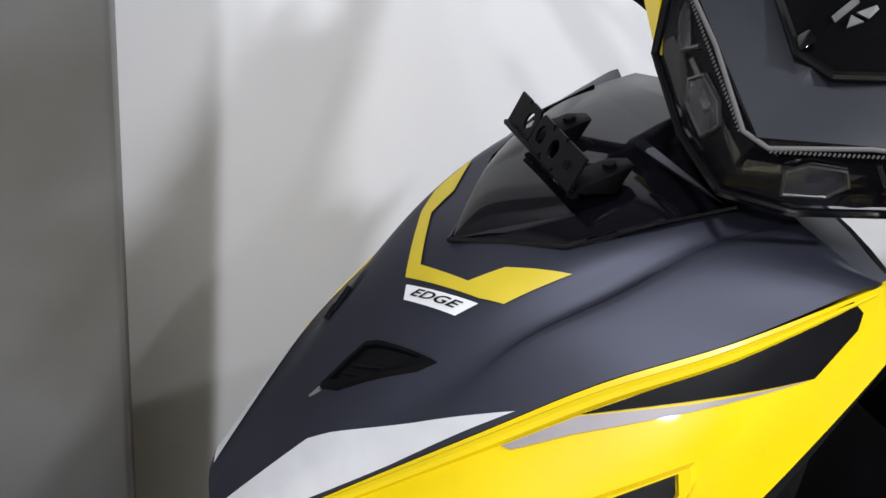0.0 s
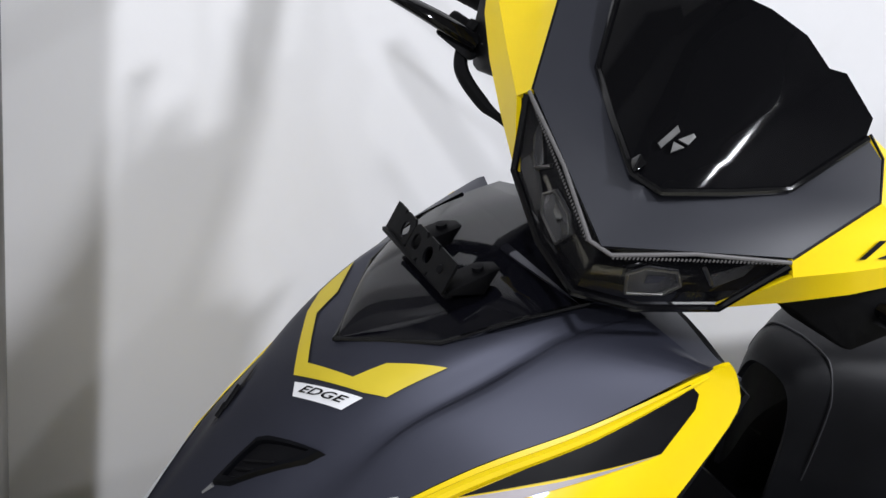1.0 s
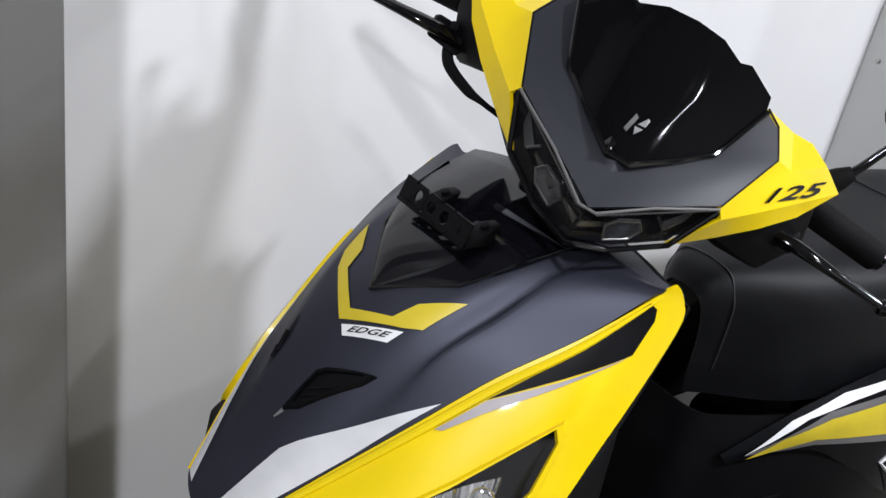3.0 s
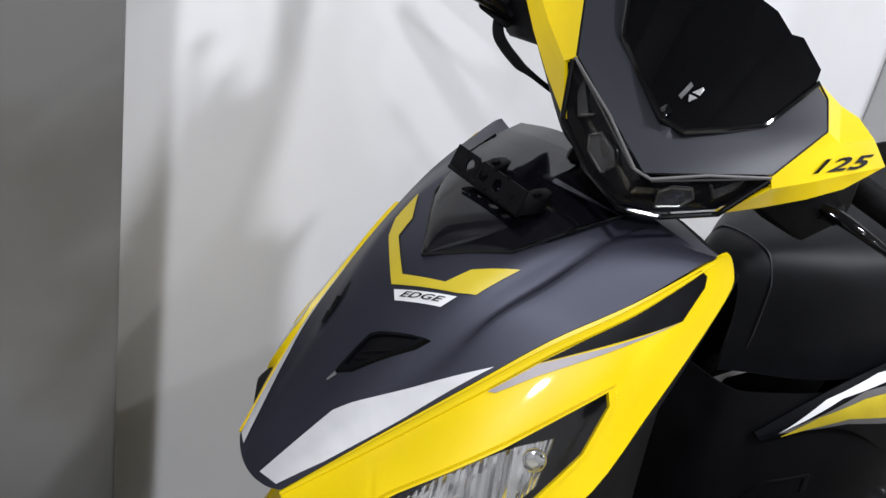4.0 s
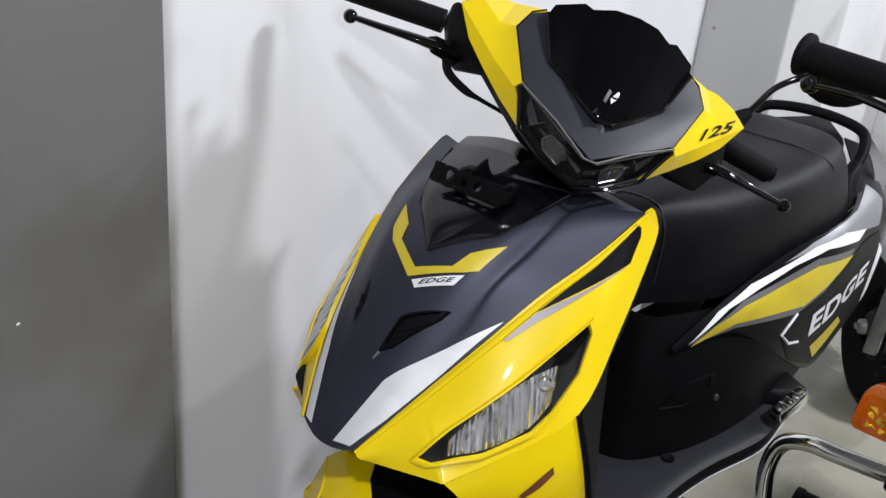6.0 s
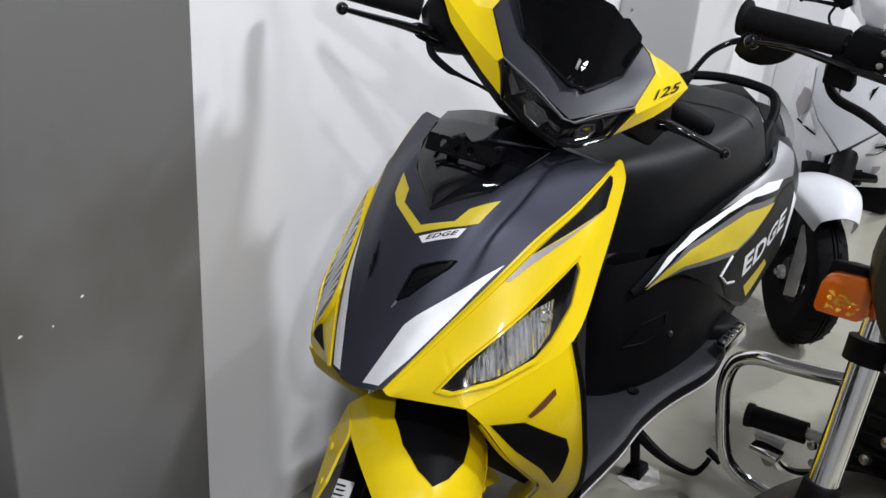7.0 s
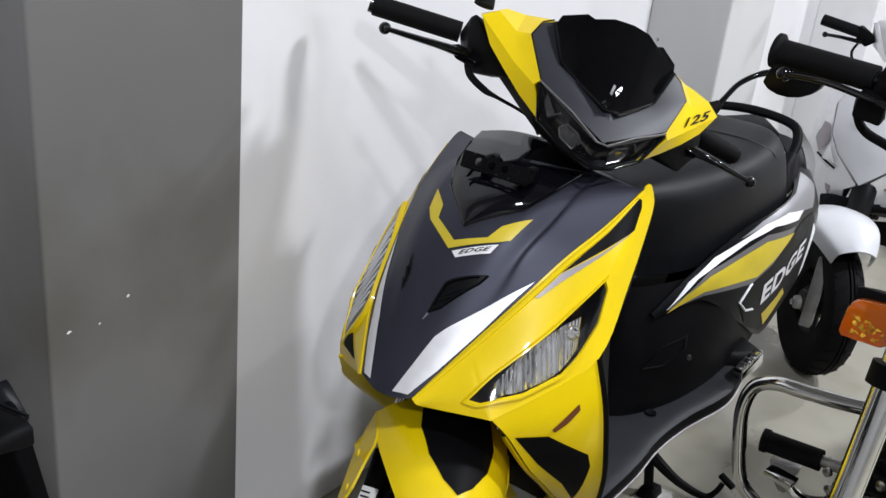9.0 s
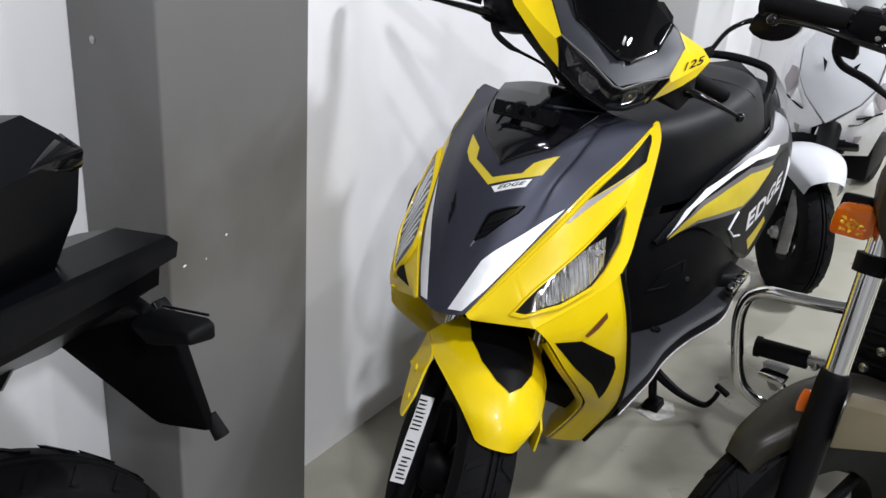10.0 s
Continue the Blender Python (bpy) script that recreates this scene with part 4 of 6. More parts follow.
FENDER = [
    [(0, 0.085, -0.478), (0.045, 0.083, -0.488), (0.085, 0.075, -0.508), (0.112, 0.055, -0.540)],
    [(0, 0.180, -0.525), (0.045, 0.170, -0.530), (0.082, 0.142, -0.545), (0.106, 0.112, -0.566)],
    [(0, 0.236, -0.572), (0.040, 0.222, -0.575), (0.070, 0.198, -0.582), (0.090, 0.172, -0.590)],
    [(0, 0.268, -0.623), (0.030, 0.259, -0.623), (0.052, 0.243, -0.622), (0.066, 0.226, -0.620)],
    [(0, 0.270, -0.662), (0.016, 0.267, -0.662), (0.028, 0.260, -0.661), (0.036, 0.253, -0.658)],
]
fend = part("front_fender", shell(HR([[(p[0] + C, p[1], p[2]) for p in r] for r in mirrored(FENDER)]), 5, 5, 0.004), YELLOW, scooter, "yellow front fender with a black centre")
ft = tree_of(fend)
fup = (EF * 0.75 + AXIS * 0.66).normalized()
part("fender_insert", laid(HP([(C + x, f, h) for x, f, h in [(-0.055, 0.082, -0.492), (0, 0.09, -0.48), (0.055, 0.082, -0.492), (0.058, 0.140, -0.522), (0.045, 0.190, -0.545), (0.022, 0.222, -0.565), (0, 0.238, -0.576), (-0.022, 0.222, -0.565), (-0.045, 0.190, -0.545), (-0.058, 0.140, -0.522)]]), ft, fup, 0.0014), PLASTIC, fend)
for s in (-1, 1):
    sk = [(0.112, 0.058, -0.538), (0.108, 0.110, -0.564), (0.112, 0.112, -0.600), (0.120, 0.128, -0.640), (0.122, 0.112, -0.682), (0.120, 0.080, -0.670), (0.114, 0.040, -0.600)]
    part("fender_skirt", shell(HR([[(C + s * x, f, h) for x, f, h in sk[:4]], [(C + s * (x + 0.004), f, h) for x, f, h in (sk[6], sk[6], sk[5], sk[4])]]), 4, 3, 0.004), YELLOW, fend)
    for f, h in ((0.085, -0.600), (0.098, -0.650)):
        part("rivet", lathe([(0.007, 0), (0.006, 0.003), (0.003, 0.004)], H(C + s * 0.119, f, h), EX * s, 12, False), YELLOW, fend)


def wheel(parent, centre, axle, radius, width, name="front_wheel", spokes=6, rim_mat=None):
    """A tyre with grooves on a cast rim."""
    a = Vector(axle).normalized()
    w = width / 2
    prof = [(radius - 0.115, -w * 0.55), (radius - 0.075, -w * 0.85), (radius - 0.040, -w), (radius - 0.016, -w * 0.86), (radius - 0.004, -w * 0.45), (radius - 0.001, -w * 0.17), (radius - 0.006, -w * 0.15), (radius - 0.006, -w * 0.07), (radius, -w * 0.05)]
    prof += [(r, -x) for r, x in reversed(prof)]
    tyre = part(name, lathe(prof, centre, a, 56), RUBBER, parent, "black rubber tyre")
    u = a.orthogonal().normalized()
    v = a.cross(u)
    c = Vector(centre)
    part("rim", lathe([(radius - 0.075, -w * 0.7), (radius - 0.068, -w * 0.75), (radius - 0.085, -w * 0.5), (radius - 0.085, w * 0.5), (radius - 0.068, w * 0.75), (radius - 0.075, w * 0.7), (radius - 0.095, w * 0.4), (radius - 0.095, -w * 0.4)], centre, a, 40), rim_mat or PLASTIC, tyre)
    part("hub", lathe([(0.03, -w), (0.045, -w * 0.6), (0.045, w * 0.6), (0.03, w)], centre, a, 20, False), rim_mat or PLASTIC, tyre)
    for k in range(spokes):
        g = 2 * math.pi * k / spokes
        d = u * math.cos(g) + v * math.sin(g)
        part("spoke", tube([c + d * 0.035, c + d * (radius - 0.088)], [0.014, 0.010], seg=8, flat=0.8), rim_mat or PLASTIC, tyre)
    for k in range(28):
        g = 2 * math.pi * k / 28
        d, d2 = u * math.cos(g) + v * math.sin(g), u * math.cos(g + 0.09) + v * math.sin(g + 0.09)
        for s in (-1, 1):
            part("tread_block", hull([c + d * (radius - 0.006) + a * s * w * 0.28, c + d * (radius + 0.0012) + a * s * w * 0.28, c + d2 * (radius - 0.018) + a * s * w * 0.80, c + d2 * (radius - 0.010) + a * s * w * 0.80,
                 c + (d * 0.3 + d2 * 0.7).normalized() * (radius + 0.0012) + a * s * w * 0.28, c + (d2 * 1.5 - d * 0.5).normalized() * (radius - 0.010) + a * s * w * 0.80]), RUBBER, tyre)
    return tyre


wheel(scooter, H(C, 0.05, -0.770), EX, 0.236, 0.100)
for s in (-1, 1):
    part("caliper", hull(HP([(C + s * 0.055, 0.0, -0.70), (C + s * 0.075, 0.0, -0.70), (C + s * 0.055, 0.03, -0.64), (C + s * 0.075, 0.03, -0.64), (C + s * 0.055, -0.03, -0.66), (C + s * 0.075, -0.03, -0.66)]), 0.004), PLASTIC, scooter)

# ---- the yellow scooter: seat, tail and underside ----
SEAT = [
    [(0, 0.634, 0.708), (0.028, 0.637, 0.698), (0.040, 0.643, 0.652), (0.038, 0.652, 0.560)],
    [(0, 0.660, 0.738), (0.040, 0.663, 0.729), (0.056, 0.669, 0.684), (0.050, 0.678, 0.560)],
    [(0, 0.760, 0.756), (0.076, 0.765, 0.748), (0.114, 0.780, 0.695), (0.112, 0.790, 0.560)],
    [(0, 0.930, 0.768), (0.105, 0.930, 0.762), (0.150, 0.940, 0.716), (0.150, 0.950, 0.570)],
    [(0, 1.080, 0.772), (0.108, 1.080, 0.767), (0.154, 1.085, 0.722), (0.172, 1.090, 0.600)],
    [(0, 1.220, 0.778), (0.095, 1.215, 0.772), (0.142, 1.205, 0.728), (0.172, 1.200, 0.610)],
    [(0, 1.300, 0.756), (0.075, 1.285, 0.752), (0.116, 1.265, 0.716), (0.150, 1.262, 0.630)],
]
seat = part("seat", shell(mirrored(SEAT), 5, 6, 0.006), VINYL, scooter, "black vinyl dual seat with stitched seams")
seam_tree = tree_of(seat)
for pts in ([(0.0, 0.664, 0.760), (0.030, 0.664, 0.752), (0.047, 0.666, 0.735), (0.056, 0.669, 0.704), (0.058, 0.670, 0.683), (0.056, 0.673, 0.633), (0.053, 0.676, 0.600)], [(0.0, 1.085, 0.80), (0.090, 1.090, 0.79), (0.140, 1.120, 0.75), (0.142, 1.14, 0.70)]):
    for f in (lambda p: p, mx):
        q = []
        for p in f(pts):
            hit = seam_tree.find_nearest(Vector(p))
            q.append(hit[0] + (Vector(p) - hit[0]).normalized() * 0.0008 if (Vector(p) - hit[0]).length > 1e-5 else hit[0])
        part("seam", tube(q, 0.0014, 6, 6), SEAM, seat)
BODY = [
    [(0, 0.585, 0.300), (0.09, 0.592, 0.300), (0.140, 0.660, 0.300), (0.178, 0.780, 0.300), (0.195, 0.950, 0.300), (0.180, 1.20, 0.320)],
    [(0, 0.600, 0.380), (0.09, 0.606, 0.380), (0.138, 0.664, 0.380), (0.186, 0.775, 0.380), (0.200, 0.950, 0.390), (0.185, 1.25, 0.420)],
    [(0, 0.618, 0.480), (0.08, 0.622, 0.480), (0.118, 0.668, 0.480), (0.164, 0.790, 0.480), (0.192, 0.960, 0.490), (0.185, 1.30, 0.540)],
    [(0, 0.630, 0.560), (0.07, 0.634, 0.560), (0.100, 0.672, 0.560), (0.140, 0.800, 0.560), (0.168, 0.960, 0.590), (0.165, 1.32, 0.650)],
]
body = part("rear_body", shell(mirrored(BODY), 5, 6, 0.004), PLASTIC, scooter, "black textured body under the seat")
bt = tree_of(body)
for s in (1, -1):
    f = (lambda p: p) if s == 1 else mx
    out = Vector((s, -0.2, 0.1)).normalized()
    PANELS = [
        [(0.116, 0.660, 0.512), (0.119, 0.662, 0.508), (0.122, 0.665, 0.503), (0.123, 0.667, 0.500)],
        [(0.140, 0.780, 0.575), (0.158, 0.785, 0.550), (0.162, 0.790, 0.528), (0.164, 0.792, 0.515)],
        [(0.162, 0.940, 0.622), (0.186, 0.945, 0.585), (0.197, 0.950, 0.510), (0.202, 0.955, 0.420)],
        [(0.182, 1.080, 0.640), (0.204, 1.090, 0.612), (0.214, 1.100, 0.510), (0.206, 1.110, 0.340)],
        [(0.178, 1.200, 0.650), (0.200, 1.215, 0.622), (0.213, 1.230, 0.540), (0.203, 1.250, 0.362)],
        [(0.138, 1.310, 0.675), (0.176, 1.360, 0.645), (0.200, 1.400, 0.560), (0.194, 1.405, 0.425)],
        [(0.050, 1.440, 0.720), (0.095, 1.490, 0.690), (0.120, 1.520, 0.600), (0.120, 1.530, 0.470)],
    ]
    tail_panel = part("tail_panel", shell([f(r) for r in PANELS], 5, 5, 0.004), SATIN, scooter, "black tail panel with silver, yellow and white graphics")
    tt = tree_of(tail_panel)
    part("silver_graphic", laid(f([(0.170, 0.930, 0.610), (0.180, 1.020, 0.630), (0.186, 1.100, 0.640), (0.182, 1.220, 0.648), (0.150, 1.330, 0.668), (0.176, 1.370, 0.636), (0.200, 1.310, 0.600), (0.203, 1.232, 0.610), (0.201, 1.125, 0.630), (0.187, 1.024, 0.622)]), tt, out, 0.0010, 0.02), GREY_PAINT, tail_panel)
    part("dark_graphic", laid(f([(0.209, 1.220, 0.590), (0.207, 1.310, 0.590), (0.203, 1.375, 0.520), (0.200, 1.360, 0.410), (0.205, 1.240, 0.372), (0.207, 1.100, 0.352), (0.203, 0.980, 0.405), (0.195, 0.929, 0.474), (0.201, 0.973, 0.512), (0.210, 1.072, 0.540)]), tt, out, 0.0012, 0.02), BLACK_DECAL, tail_panel)
    part("grey_graphic", laid(f([(0.211, 1.170, 0.590), (0.197, 1.018, 0.604), (0.178, 0.908, 0.586), (0.158, 0.812, 0.569), (0.130, 0.690, 0.512), (0.162, 0.791, 0.524), (0.190, 0.912, 0.513), (0.201, 0.970, 0.508), (0.209, 1.059, 0.530)]), tt, out, 0.0014, 0.02), DARK_GREY, tail_panel)
    part("white_graphic", laid(f([(0.129, 0.690, 0.512), (0.149, 0.778, 0.560), (0.164, 0.851, 0.581), (0.181, 0.954, 0.603), (0.199, 1.054, 0.615), (0.207, 1.188, 0.600), (0.203, 1.232, 0.612), (0.201, 1.125, 0.630), (0.187, 1.024, 0.624), (0.174, 0.937, 0.608), (0.157, 0.836, 0.590), (0.142, 0.755, 0.558)]), tt, out, 0.0018, 0.02), WHITE_DECAL, tail_panel)
    part("yellow_graphic", laid(f([(0.211, 1.163, 0.578), (0.209, 1.059, 0.538), (0.203, 0.989, 0.519), (0.190, 0.912, 0.525), (0.162, 0.791, 0.532), (0.143, 0.728, 0.518), (0.132, 0.692, 0.507), (0.144, 0.743, 0.536), (0.158, 0.812, 0.560), (0.178, 0.908, 0.576), (0.197, 1.018, 0.590)]), tt, out, 0.0022, 0.02), DULL_YELLOW, tail_panel)
    part("yellow_graphic", laid(f([(0.209, 1.070, 0.405), (0.209, 1.190, 0.432), (0.206, 1.230, 0.405), (0.208, 1.110, 0.364)]), tt, out, 0.0022, 0.02), DULL_YELLOW, tail_panel)
    if s == 1:
        part("lettering", snapped(lettering("EDGE", (0.209, 1.040, 0.437), (0.0, 0.265, 0.046), (0.0, -0.022, 0.050), 0.2, 0.035), tt, out, 0.0028), WHITE_DECAL, tail_panel)
    else:
        part("lettering", snapped(lettering("EDGE", (-0.209, 1.270, 0.480), (0.0, -0.225, -0.040), (0.0, -0.010, 0.042), 0.2), tt, out, 0.0028), WHITE_DECAL, tail_panel)
    part("white_graphic", laid(f([(0.205, 1.325, 0.560), (0.202, 1.385, 0.520), (0.200, 1.385, 0.430), (0.205, 1.335, 0.415)]), tt, out, 0.0022, 0.02), WHITE_DECAL, tail_panel)
    line = [outer(tt, p, out)[0] + out * 0.002 for p in f([(0.201, 0.970, 0.508), (0.196, 0.930, 0.474), (0.199, 0.962, 0.448), (0.203, 1.000, 0.440)])]
    part("outline_graphic", tube(line, 0.0028, 3, 6, lin=True), SILVER, tail_panel)
    bd = Vector((s * 0.75, -0.65, 0.05))
    part("body_recess", ring_laid(f([(0.150, 0.680, 0.440), (0.175, 0.745, 0.452), (0.172, 0.745, 0.425), (0.150, 0.690, 0.395), (0.12, 0.640, 0.395)]), f([(0.150, 0.682, 0.434), (0.168, 0.735, 0.445), (0.165, 0.735, 0.425), (0.148, 0.688, 0.402), (0.125, 0.645, 0.402)]), bt, bd, 0.0, 0.0025), PLASTIC, body)
    part("body_bolt", lathe([(0.006, 0), (0.005, 0.004)], outer(bt, f([(0.175, 0.752, 0.405)])[0], bd)[0], bd, 10, False), STEEL, body)
RAIL = [(0.120, 1.200, 0.665), (0.128, 1.290, 0.700), (0.126, 1.335, 0.738), (0.098, 1.360, 0.766), (0.0, 1.370, 0.776), (-0.098, 1.360, 0.766), (-0.126, 1.335, 0.738), (-0.128, 1.290, 0.700), (-0.120, 1.200, 0.665)]
part("grab_rail", tube(RAIL, 0.0115, 8, 12, flat=0.8), PLASTIC, scooter, "black grab rail")
for s in (-1, 1):
    part("rail_bracket", hull([(s * 0.130, 1.215, 0.630), (s * 0.168, 1.220, 0.640), (s * 0.130, 1.300, 0.650), (s * 0.160, 1.305, 0.652), (s * 0.118, 1.250, 0.700), (s * 0.142, 1.252, 0.700), (s * 0.116, 1.310, 0.722), (s * 0.138, 1.312, 0.720)], 0.005), PLASTIC, scooter)
for s in (-1, 1):
    part("tail_leaf", shell([[(s * 0.118, 1.345, 0.750), (s * 0.132, 1.350, 0.755)], [(s * 0.140, 1.375, 0.700), (s * 0.146, 1.440, 0.690)], [(s * 0.156, 1.385, 0.650), (s * 0.150, 1.475, 0.632)], [(s * 0.160, 1.390, 0.610), (s * 0.152, 1.450, 0.580)]], 4, 4, 0.004), GREY_PAINT, scooter, "silver tail side cover")
part("tail_core", hull([(-0.12, 1.2, 0.5), (0.12, 1.2, 0.5), (-0.12, 1.2, 0.70), (0.12, 1.2, 0.70), (-0.09, 1.32, 0.75), (0.09, 1.32, 0.75), (-0.09, 1.35, 0.60), (0.09, 1.35, 0.60), (0, 1.44, 0.76)], 0.01), PLASTIC, scooter)

FLOORB = [
    [(0, 0.420, 0.305), (0.12, 0.410, 0.305), (0.180, 0.380, 0.303), (0.207, 0.350, 0.297)],
    [(0, 0.500, 0.303), (0.12, 0.500, 0.303), (0.185, 0.500, 0.301), (0.207, 0.500, 0.294)],
    [(0, 0.600, 0.303), (0.12, 0.600, 0.303), (0.180, 0.605, 0.301), (0.200, 0.610, 0.294)],
    [(0, 0.700, 0.306), (0.12, 0.705, 0.306), (0.190, 0.715, 0.304), (0.210, 0.720, 0.297)],
    [(0, 0.860, 0.312), (0.12, 0.860, 0.314), (0.215, 0.850, 0.314), (0.240, 0.850, 0.306)],
    [(0, 0.960, 0.318), (0.12, 0.960, 0.320), (0.205, 0.960, 0.320), (0.232, 0.960, 0.312)],
]
board = part("floorboard", shell(mirrored(FLOORB), 4, 5, 0.010), FLOORMAT, scooter, "dark grey floorboard with a light edge trim")
for f in (lambda p: p, mx):
    e = [r[-1] for r in FLOORB]
    part("edge_trim", tube(f([(p[0] + 0.002, p[1], p[2] - 0.026) for p in e]), 0.0022, 6, 8), GREY_DECAL, board)
    part("skirt", shell([f([(p[0], p[1], p[2] - 0.002), (p[0] + 0.002, p[1], p[2] - 0.024), (p[0] - 0.03, p[1], p[2] - 0.06)]) for p in e], 3, 5, 0.003), PLASTIC, board)
    part("bolt_hole", lathe([(0.011, 0.0), (0.011, 0.0025), (0.006, 0.001)], f([(0.154, 0.665, 0.305)])[0], (0, 0, 1), 16, False), BLACK_DECAL, board)
part("underbody", hull([(-0.15, 0.36, 0.28), (0.15, 0.36, 0.28), (-0.13, 1.0, 0.29), (0.13, 1.0, 0.29), (-0.10, 0.40, 0.20), (0.10, 0.40, 0.20), (-0.10, 1.0, 0.18), (0.10, 1.0, 0.18)], 0.01), PLASTIC, scooter)
for f in (lambda p: p, mx):
    peg = part("pillion_peg", hull(f([(0.226, 0.905, 0.318), (0.250, 0.895, 0.322), (0.262, 0.985, 0.330), (0.236, 1.000, 0.328), (0.224, 0.905, 0.345), (0.246, 0.892, 0.348), (0.258, 0.985, 0.358), (0.232, 1.000, 0.356)]), 0.004), CHROME, scooter, "folded polished metal pillion peg")
    for k in range(4):
        part("peg_rib", tube(f([(0.232 + k * 0.002, 0.915 + 0.022 * k, 0.3535 + 0.0028 * k), (0.250 + k * 0.002, 0.912 + 0.022 * k, 0.3545 + 0.0028 * k)]), 0.003, seg=6), CHROME, peg)
    part("peg_arm", hull(f([(0.19, 0.93, 0.31), (0.19, 1.02, 0.31), (0.25, 0.99, 0.325), (0.25, 1.01, 0.325), (0.19, 0.95, 0.345), (0.19, 1.03, 0.36), (0.25, 1.02, 0.345)]), 0.005), PLASTIC, peg)
wheel(scooter, (0, 1.30, 0.236), (1, 0, 0), 0.236, 0.10, "rear_wheel")
part("engine", hull([(-0.14, 0.95, 0.2), (0.14, 0.95, 0.2), (-0.14, 1.35, 0.2), (0.13, 1.35, 0.2), (-0.14, 0.95, 0.36), (0.14, 0.95, 0.36), (-0.14, 1.35, 0.34), (0.13, 1.35, 0.34), (-0.1, 1.1, 0.12), (0.1, 1.1, 0.12)], 0.02), PLASTIC, scooter)
stand = part("centre_stand", tube([(0.10, 0.83, 0.20), (0.115, 0.83, 0.10), (0.125, 0.835, 0.020)], [0.014, 0.011, 0.011], 5, 10), PLASTIC, scooter, "black centre stand with a foot lever")
part("stand_leg", tube([(-0.10, 0.83, 0.20), (-0.115, 0.83, 0.10), (-0.125, 0.835, 0.020)], [0.014, 0.011, 0.011], 5, 10), PLASTIC, stand)
part("stand_foot", hull([(0.108, 0.81, 0.0), (0.150, 0.81, 0.0), (0.108, 0.865, 0.0), (0.150, 0.865, 0.0), (0.112, 0.815, 0.022), (0.145, 0.815, 0.022), (0.112, 0.86, 0.022), (0.145, 0.86, 0.022)], 0.003), PLASTIC, stand)
part("stand_foot", hull([(-0.108, 0.81, 0.0), (-0.150, 0.81, 0.0), (-0.108, 0.865, 0.0), (-0.150, 0.865, 0.0), (-0.112, 0.815, 0.022), (-0.145, 0.815, 0.022), (-0.112, 0.86, 0.022), (-0.145, 0.86, 0.022)], 0.003), PLASTIC, stand)
part("stand_bar", tube([(-0.115, 0.83, 0.10), (0.115, 0.83, 0.10)], 0.010, seg=10), PLASTIC, stand)
part("stand_lever", tube([(0.105, 0.835, 0.110), (0.150, 0.836, 0.082), (0.192, 0.845, 0.058), (0.240, 0.870, 0.036), (0.256, 0.890, 0.046), (0.262, 0.908, 0.062)], [0.015, 0.013, 0.010, 0.008, 0.006, 0.006], 6, 8), PLASTIC, stand)
part("lever_pad", hull([(0.246, 0.918, 0.064), (0.284, 0.900, 0.058), (0.250, 0.932, 0.066), (0.288, 0.914, 0.060), (0.247, 0.919, 0.072), (0.285, 0.901, 0.066), (0.251, 0.933, 0.074), (0.289, 0.915, 0.068)], 0.002), PLASTIC, stand)

# ---- the olive motorcycle ----
moto = thing("motorcycle", (0.75, 0.55, 0), "olive motorcycle with a chrome fork and steel crash guard", "motorcycle")
fork = part("fork_leg", tube([(0.5950, 0.1516, 0.8481), (0.5894, 0.0966, 0.6291)], 0.0165, seg=20), CHROME, moto, "polished chrome fork tube")
part("fork_slider", tube([(0.5903, 0.1013, 0.6477), (0.5894, 0.0957, 0.6244), (0.5847, 0.0621, 0.4893), (0.5801, 0.0295, 0.3635)], [0.0195, 0.0225, 0.0225, 0.020], 4, 20), PLASTIC, fork)
part("fork_clamp", tube([(0.5945, 0.1423, 0.8108), (0.5940, 0.1357, 0.7857)], 0.0255, seg=18), PLASTIC, fork)
part("clamp_bolt", lathe([(0.009, 0), (0.009, 0.010), (0.005, 0.012)], (0.6192, 0.1227, 0.7969), (0.6, -0.7, 0), 12, False), STEEL, fork)
part("fork_leg", tube([(0.786, 0.246, 0.815), (0.780, 0.186, 0.575), (0.770, 0.115, 0.295)], 0.022, 4, 16), CHROME, moto)
part("lower_yoke", hull([(0.575, 0.145, 0.82), (0.805, 0.235, 0.79), (0.575, 0.175, 0.83), (0.805, 0.285, 0.80), (0.575, 0.145, 0.845), (0.805, 0.235, 0.82), (0.685, 0.31, 0.81)], 0.006), PLASTIC, moto)
NAC = [(0.03, -0.085), (0.085, -0.080), (0.108, -0.055), (0.116, -0.010), (0.108, 0.04), (0.085, 0.085), (0.05, 0.11)]
nac = part("headlight_bucket", lathe([(r, h) for r, h in NAC], (0.684, 0.165, 0.905), (-0.12, 1, -0.05), 40, False), OLIVE, moto, "dark olive headlight bucket")
part("headlight_rim", lathe([(0.100, -0.066), (0.106, -0.076), (0.096, -0.084), (0.090, -0.074)], (0.684, 0.165, 0.905), (-0.12, 1, -0.05), 40), OLIVE, nac)
part("side_cowl", hull([(0.566, 0.20, 0.95), (0.570, 0.17, 0.90), (0.600, 0.14, 0.845), (0.64, 0.13, 0.815), (0.58, 0.25, 0.965), (0.62, 0.27, 0.99), (0.66, 0.26, 1.0), (0.62, 0.25, 0.83), (0.68, 0.22, 0.80), (0.70, 0.14, 0.81), (0.62, 0.13, 0.96), (0.70, 0.12, 0.99)], 0.012), OLIVE, moto, "dark olive headlight cowl")
